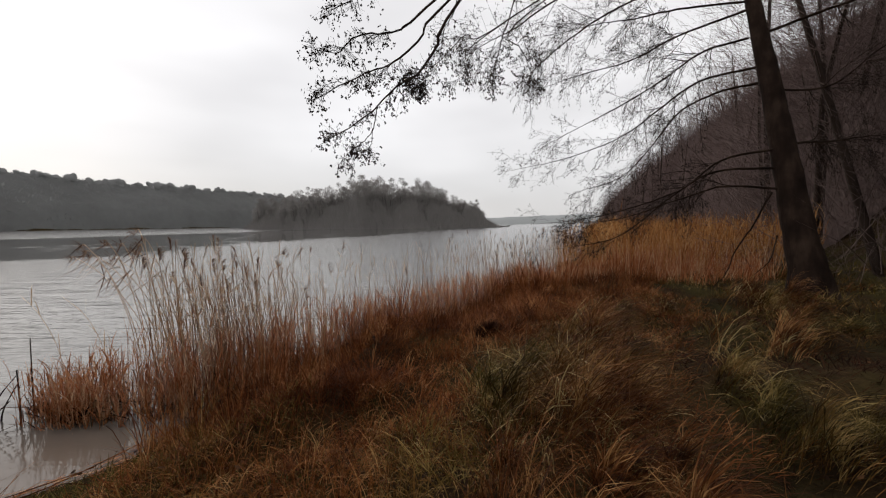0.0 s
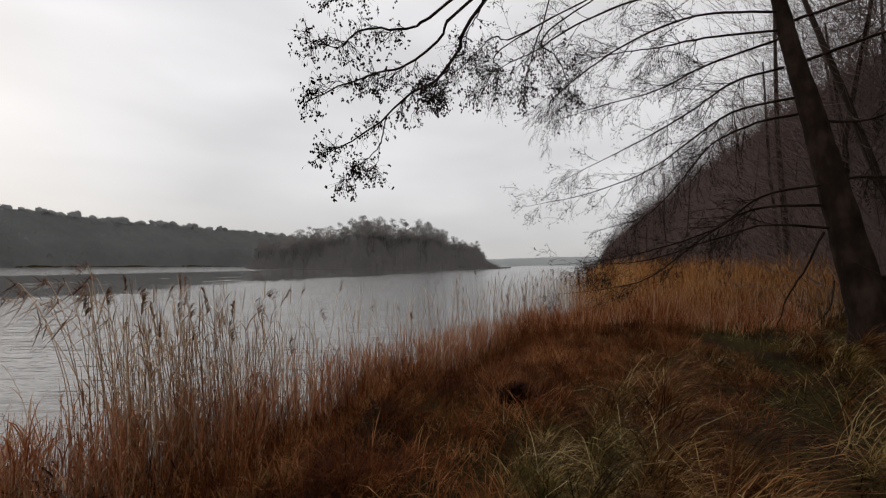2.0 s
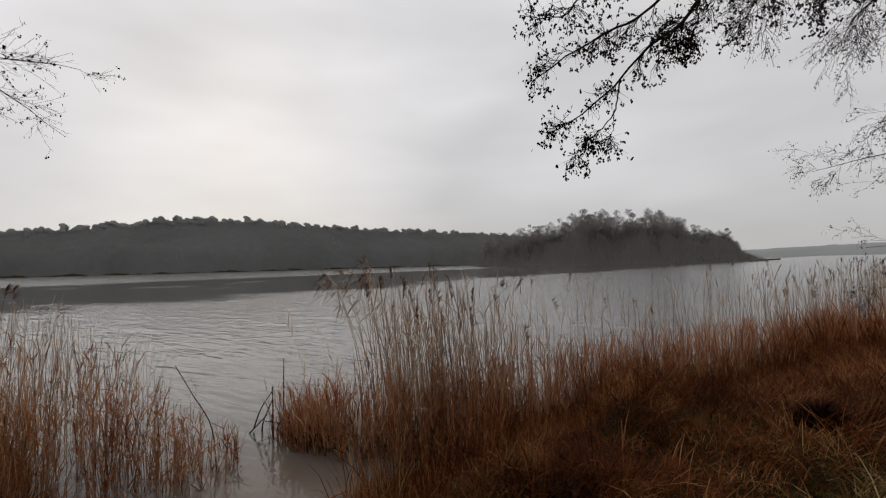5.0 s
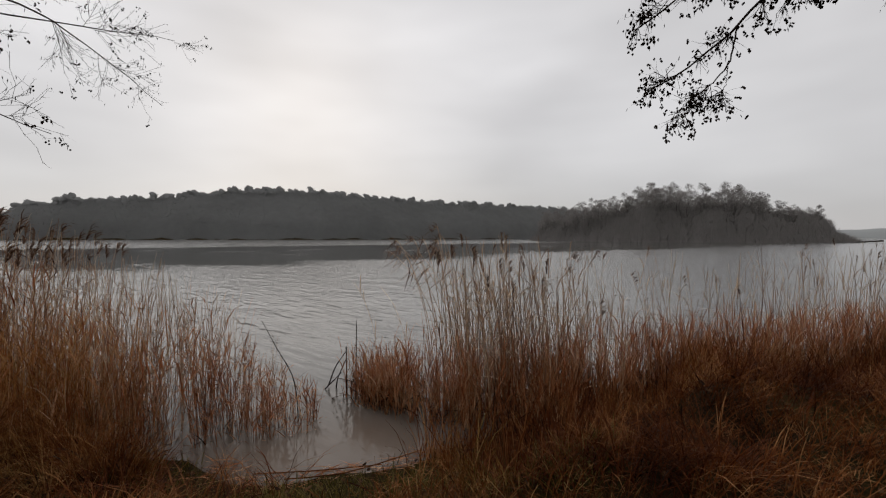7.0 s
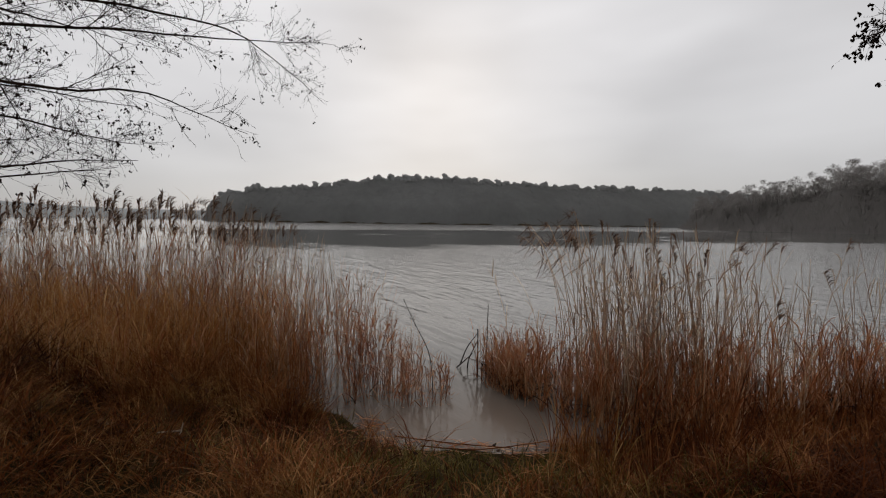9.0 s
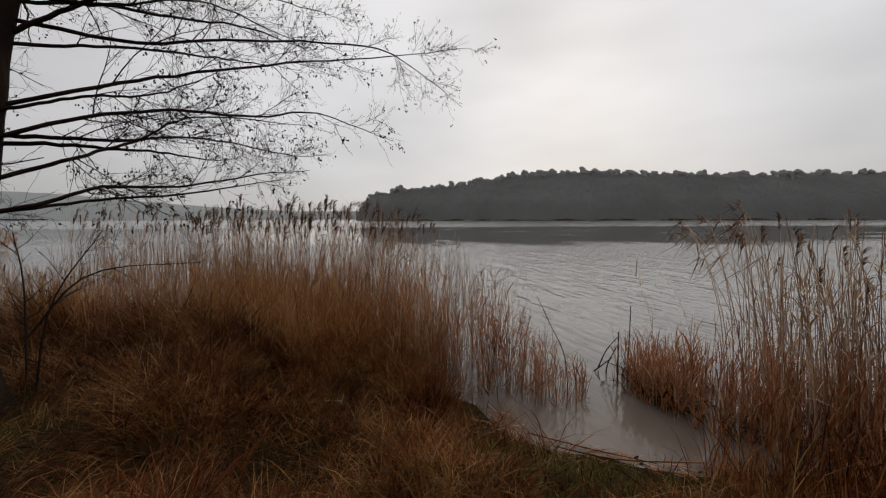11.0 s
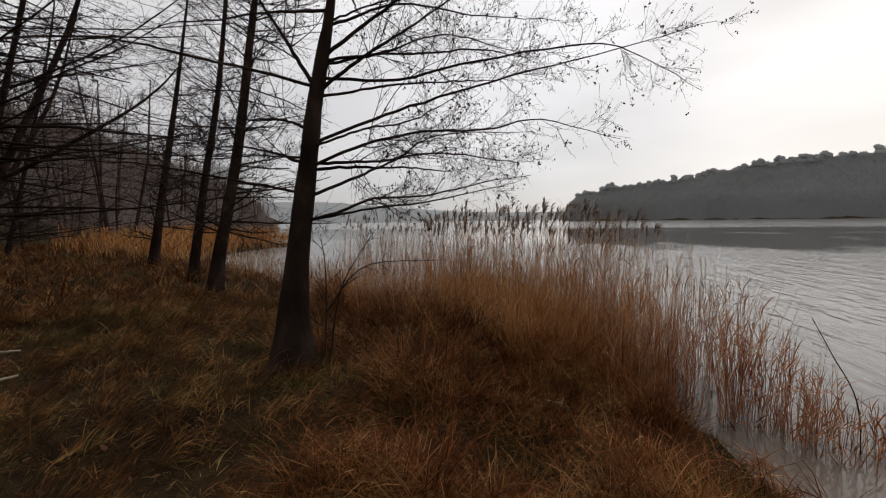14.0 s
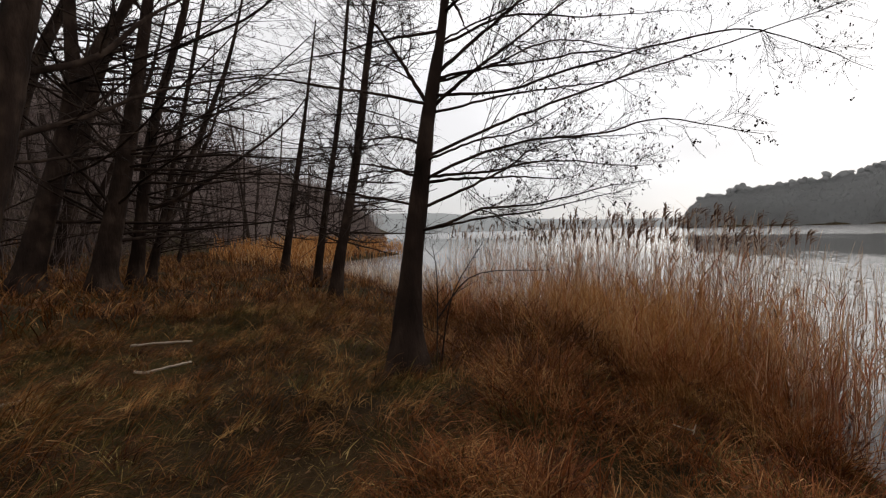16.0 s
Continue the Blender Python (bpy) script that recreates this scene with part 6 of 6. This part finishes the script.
lp2 = scatter(2500, (-11.5, -4.2, -3.4, 3.2), bed_keep)
lp2 = lp2[inland(lp2[:, 0], lp2[:, 1]) < 0.35]
lp2 = lp2[(lp2[:, 0] + 0.1 * lp2[:, 1] < -4.2) & (np.hypot(lp2[:, 0] + 4.06, lp2[:, 1] + 1.36) > 1.0)]
tops = scatter(1250, (-11.5, -4.3, -3.4, 3.9), lambda x, y: (inland(x, y) > -2.4) & (inland(x, y) < 0.3) & (x + 0.15 * y < -4.5))
tops = tops[rng.uniform(0, 1, len(tops)) < bed_thick(tops[:, 0], tops[:, 1])]
reed_bed("reeds", tops, bed_top(tops[:, 0], tops[:, 1]) * rng.uniform(0.78, 1.04, len(tops)), "tall dead reeds with plumes fringing the lake", 6, 0.32, 0.07, (0.01, 0.03), plume_way=1.0, plume_size=(0.08, 0.17), bow=0.04, leaf_mat=DRY_FLAG, thick=0.0035, leaf_size=(0.08, 0.24), leaf_lean=(0.4, 1.3), leaf_low=0.3, leaf_width=(0.005, 0.010))
lp2 = lp2[rng.uniform(0, 1, len(lp2)) < bed_thick(lp2[:, 0], lp2[:, 1])]
reed_bed("reeds", lp2, bed_top(lp2[:, 0], lp2[:, 1]) * rng.uniform(0.35, 0.85, len(lp2)) + 0.08, "dead reeds with rusty leaves at the edge of the bay", 4, 0.0, 0.05, (0.02, 0.03), leaf_mat=RUST_REED, thick=0.0026)
gp = scatter(3500, (-10, -4.3, -3.2, 2.5), lambda x, y: bed_keep(x, y) & (inland(x, y) > -0.7) & (x + 0.1 * y < -4.5))
gp = gp[np.hypot(gp[:, 0] + 4.06, gp[:, 1] + 1.36) > 1.9]
gp = gp[rng.uniform(0, 1, len(gp)) < bed_thick(gp[:, 0], gp[:, 1]) ** 2]
reed_bed("golden_reeds", gp, bed_top(gp[:, 0], gp[:, 1]) * rng.uniform(0.3, 0.68, len(gp)), "dense golden-brown sedge under the reeds", 9, 0, 0.13, leaf_mat=GOLD, leaf_size=(0.22, 0.5), leaf_low=0.05, bow=0.05, leaf_width=(0.003, 0.006), stem_mat=RUST_REED, leaf_lean=(0.05, 0.8), thick=0.002)
gp = scatter(1100, (-8.5, -4.3, -2.6, 2.6), lambda x, y: bed_keep(x, y) & (inland(x, y) > -0.9) & (x + 0.1 * y < -4.4) & (np.hypot(x + 4.06, y + 1.36) > 0.9))
gp = gp[rng.uniform(0, 1, len(gp)) < bed_thick(gp[:, 0], gp[:, 1])]
reed_bed("rusty_reeds", gp, bed_top(gp[:, 0], gp[:, 1]) * rng.uniform(0.2, 0.5, len(gp)), "rust-brown leafy reeds at the foot of the bed", 5, 0, 0.09, leaf_mat=RUST_REED, stem_mat=RUST_REED, leaf_low=0.05, bow=0.03)
# near-black dead leaves added at the reeds' feet to deepen the shade there
foot = scatter(600, (-9, -3.9, -3.2, 3.2), lambda x, y: (inland(x, y) > -0.45) & (inland(x, y) < 1.5) & (x + 0.1 * y < -4.0) & (np.hypot(x + 4.06, y + 1.36) > 0.5))
foot = np.vstack([foot, clump(350, (-2.78, 4.7), (1.05, 0.52), 20), clump(260, (-3.95, 4.32), (0.42, 0.28)), belt(700, 4.9, 12, (-0.5, 0.35))])
under = Bag()
c = len(foot)
foot_root = on_ground(foot[:, 0], foot[:, 1])
foot_root[:, 2] = np.maximum(foot_root[:, 2], -0.03) + rng.uniform(0, 0.16, c)
blades(under, foot_root, rng.uniform(0, 6.28, c), rng.uniform(0.14, 0.36, c), rng.uniform(0.5, 1.5, c), rng.uniform(0.2, 1.4, c), rng.uniform(0.008, 0.018, c))
tagged(under.link("leaf_litter", TUFT_AND_SHADE), "dark dead leaves round the feet of the reeds, standing in for shade", "litter", kind="stuff")


def foot_keep(x, y):
    return (inland(x, y) > 0.1 + 0.2 * ease(1.0, 2.0, y)) & (inland(x, y) < 1.5) & (x + 0.1 * y < -3.75) & (np.hypot(x + 4.06, y + 1.36) > 0.5) & (np.hypot(x + 3.9, y - 1.1) > 0.28)


def fore_keep(x, y):
    return (inland(x, y) > 1.2) & (inland(x, y) < 3.6) & (x < -2.0) & (y > -0.55 + 0.8 * relief(x, y, 0.8, 31)) & (np.hypot(x + 4.06, y + 1.36) > 0.4) & (np.hypot(x + 3.9, y - 1.1) > 0.28)


tussocks("bank_sedge", zone(1500, (-7.5, -3.6, -2.8, 2.6), 0.15, foot_keep), 80, (0.34, 0.66), BANK_SEDGE, "drooping rust and gold sedge in front of the reed bed", 0.08, (0.05, 0.8), (0.7, 2.0), (0.0028, 0.0055), -0.9, own=0.55, dome=0.08, steps=5)
tussocks("bank_sedge", zone(2200, (-5.6, -2.0, -3.2, 1.9), 0.17, fore_keep), 60, (0.2, 0.42), BANK_SEDGE, "matted gold and rust grass under the alders", 0.08, (0.2, 1.1), (0.8, 2.2), (0.0026, 0.005), -0.7, own=0.6, dome=0.07, steps=5)
hummock = scatter(1500, (-6.6, -4.3, -1.9, 1.0), lambda x, y: (inland(x, y) > -0.2) & (np.hypot(x + 4.06, y + 1.36) > 0.55) & (x + 0.25 * y < -4.55))
tussocks("rusty_sedge", apart(hummock, 0.16), 34, (0.42, 0.8), GRASS_STRAW, "brown drooping sedge on the hummock beside the alder", 0.07, (0.25, 1.0), (0.8, 2.0), (0.004, 0.008), 0.2, own=0.5, dome=0.12)
tip_reeds = clump(210, (-4.45, 3.15), (0.62, 0.42), 55)
reed_bed("reeds", tip_reeds, bed_top(tip_reeds[:, 0], tip_reeds[:, 1]) * rng.uniform(0.5, 1.15, 210), "sparse short reeds standing in the bay", 5, 0.0, 0.16, leaf_mat=RUST_REED, stem_mat=RUST_REED, thick=0.003, leaf_size=(0.08, 0.24), leaf_lean=(0.2, 1.2))
gp = scatter(2600, (-50, -15, -42, -13), lambda x, y: (inland(x, y) > -0.8) & (inland(x, y) < 5))
reed_bed("golden_reeds", gp, rng.uniform(0.6, 1.25, len(gp)) + np.clip(height(gp[:, 0], gp[:, 1]), 0, 0.5), "golden reeds at the bend of the shore", 6, 0.1, 0.1, leaf_mat=GOLD, thick=0.006, leaf_size=(0.3, 0.7), leaf_width=(0.02, 0.05))
gp = scatter(500, (-15, -9, -12, -3.2), lambda x, y: (inland(x, y) > -0.8) & (inland(x, y) < 0.8))
reed_bed("reeds", gp, rng.uniform(0.4, 0.9, len(gp)), "low reeds along the bank behind the slim alders", 4, 0.1, 0.12, thick=0.005)

for x, y, s in ((0.6, 5.45, 0.16), (1.5, 9.6, 0.19)):
    q = 1200
    off = rng.normal(size=(q, 2)) * s * 0.45
    root = on_ground(x + off[:, 0], y + off[:, 1], 0.02)
    root[:, 2] += 0.4 * s * np.exp(-(np.hypot(off[:, 0], off[:, 1]) / (0.5 * s)) ** 2)
    dome = Bag()
    blades(dome, root, np.arctan2(off[:, 1], off[:, 0]) + rng.normal(size=q) * 0.5, rng.uniform(0.7, 1.4, q) * s, rng.uniform(0.0, 0.6, q), rng.uniform(0.8, 2.0, q), rng.uniform(0.004, 0.009, q))
    tagged(dome.link("dead_tuft", TUFT_AND_SHADE), "dark brown dead tuft among the rusty sedge", "tuft", "dead tufts", kind="stuff")

# ---- single reeds and small things ----


def single_reed(points, label, radius=0.004, plume=True, mat=REED, leaves=3):
    base = np.array(points[0])
    root = new("reed")
    root.location = base
    path = curve(np.array(points) - base, 16)
    bag = Bag()
    tubes(bag, path[None], radius * np.linspace(1, 0.5, 16)[None], 5)
    bag.link("stem", mat, root)
    for k in range(leaves):
        at = path[[int(5 + 2.5 * k)]]
        leaf = Bag()
        blades(leaf, at, rng.uniform(0, 6.28, 1), rng.uniform(0.2, 0.4, 1), rng.uniform(0.3, 0.7, 1), rng.uniform(0.5, 1.6, 1), np.array([0.011]))
        leaf.link("leaf", mat, root)
    if plume:
        q = 26
        way = path[-1] - path[-3]
        tuft = Bag()
        blades(tuft, path[-1] - unit(way) * rng.uniform(0, 0.12, (q, 1)), np.arctan2(way[1], way[0]) + rng.normal(size=q) * 0.5, rng.uniform(0.08, 0.2, q), rng.uniform(0.5, 1.0, q), rng.uniform(0.7, 1.7, q), rng.uniform(0.005, 0.011, q))
        tuft.link("plume", PLUME, root)
    return tagged(root, label, "reed", "single reeds")


single_reed([(-4.15, 4.5, -0.2), (-4.25, 4.52, 0.6), (-4.5, 4.57, 1.05), (-4.75, 4.62, 1.26)], "thin reed leaning out over the bay", 0.003, False, REED, 4)
single_reed([(-3.7, 4.6, -0.2), (-3.85, 4.63, 0.6), (-4.1, 4.7, 1.0), (-4.4, 4.75, 1.22)], "thin reed leaning out over the bay", 0.003, False, REED, 4)
single_reed([(-2.2, 6.05, -0.1), (-2.33, 6.1, 0.8), (-2.5, 6.2, 1.45), (-2.44, 6.24, 1.58), (-2.36, 6.25, 1.53)], "hooked dark reed with a bent tip", 0.005)
single_reed([(-4.2, 3.42, -0.2), (-4.2, 3.37, 0.4), (-4.23, 3.2, 0.78), (-4.26, 3.07, 1.06)], "dark leaning reed stem snapped at the top", 0.006, False, STAKE, 1)
single_reed([(-7.0, 1.2, 0.0), (-7.2, 1.35, 1.2), (-7.3, 1.4, 1.95), (-7.26, 1.5, 2.05), (-7.2, 1.6, 2.03)], "tallest reed with a hooked plume", 0.005)

for pts, thick in (([(-4.39, 4.18, -0.4), (-4.38, 4.18, 0.2), (-4.40, 4.19, 0.56)], 0.012), ([(-4.39, 4.34, -0.4), (-4.40, 4.34, 0.2), (-4.41, 4.36, 0.84)], 0.010),
                   ([(-4.75, 4.20, 0.02), (-4.6, 4.19, 0.28), (-4.40, 4.18, 0.5)], 0.008), ([(-4.66, 4.24, -0.1), (-4.6, 4.22, 0.12), (-4.42, 4.2, 0.4)], 0.009),
                   ([(-4.78, 4.12, -0.05), (-4.62, 4.15, 0.1), (-4.48, 4.18, 0.24)], 0.008), ([(-4.25, 4.42, -0.3), (-4.26, 4.41, 0.1), (-4.3, 4.40, 0.45)], 0.009)):
    bag = Bag()
    path = curve(pts, 12)
    tubes(bag, path[None], (thick * np.linspace(1, 0.5, 12) * rng.uniform(0.8, 1.25, 12))[None], 6)
    tagged(bag.link("broken_stem", STAKE), "blackened broken stem standing in the water", "stem", "broken stems in the bay")


def fallen(points, radius, label, name="fallen_branch", mat=DEADWOOD):
    path = curve(points, 20)
    path[:, 2] = np.maximum(path[:, 2], height(path[:, 0], path[:, 1]) + radius * 0.6)
    path[1:-1] += rng.normal(size=(18, 3)) * radius * 0.12
    bag = Bag()
    tubes(bag, path[None], (radius * np.linspace(1, 0.7, 20) * rng.uniform(0.85, 1.15, 20))[None], 8)
    k = bag.count
    ring = np.arange(8)
    bag.add(path[[0, -1]], np.stack([np.full(8, 0), (ring + 1) % 8 - k, ring - k], -1), np.stack([np.full(8, 1), ring - 8, (ring + 1) % 8 - 8], -1))
    return tagged(bag.link(name, mat), label, "branch", "fallen branches")


fallen([(-3.6, -5.15, 0.52), (-3.75, -4.8, 0.55), (-3.93, -4.44, 0.56)], 0.016, "pale barkless branch lying in the grass")
fallen([(-3.04, -4.08, 0.44), (-3.2, -3.85, 0.5), (-3.36, -3.62, 0.55)], 0.016, "pale barkless branch half sunk in the grass")
fallen([(-2.04, -4.11, 0.46), (-2.12, -4.0, 0.48), (-2.19, -3.89, 0.5)], 0.018, "short pale stick in the grass")
fallen([(-3.72, 1.10, 0.46), (-3.70, 1.04, 0.48), (-3.68, 0.97, 0.50)], 0.006, "small white broken stick beside the reeds")
fallen([(-3.70, 1.09, 0.44), (-3.71, 1.10, 0.48), (-3.72, 1.11, 0.51)], 0.005, "small white broken stick beside the reeds")
fallen([(-5.2, -0.5, 0.42), (-4.9, 0.1, 0.5), (-4.5, 0.55, 0.5)], 0.03, "dark rotten branch lying by the reeds", mat=BARK)
fallen([(-3.5, -0.9, 0.42), (-3.3, -0.2, 0.45), (-3.2, 0.4, 0.42)], 0.006, "thin dead branch in the grass", mat=BARK)
fallen([(-3.35, 2.72, 0.03), (-3.0, 3.05, 0.06), (-2.75, 3.6, 0.08)], 0.006, "drift reed washed up on the shore", "drift_stem", SEDGE)
fallen([(-3.6, 2.62, 0.03), (-3.2, 2.95, 0.05), (-2.85, 3.25, 0.08)], 0.005, "drift reed washed up on the shore", "drift_stem", SEDGE)
fallen([(24.0, 203.5, 0.25), (28.0, 203.2, 0.35), (33.0, 202.6, 0.7)], 0.35, "dark half-sunk log at the tip of the island", "driftwood", BARK)
fallen([(8.0, 7.4, 1.9), (9.2, 7.2, 1.4), (10.2, 7.0, 1.0)], 0.05, "dark dead limb leaning against the slope", mat=BARK)
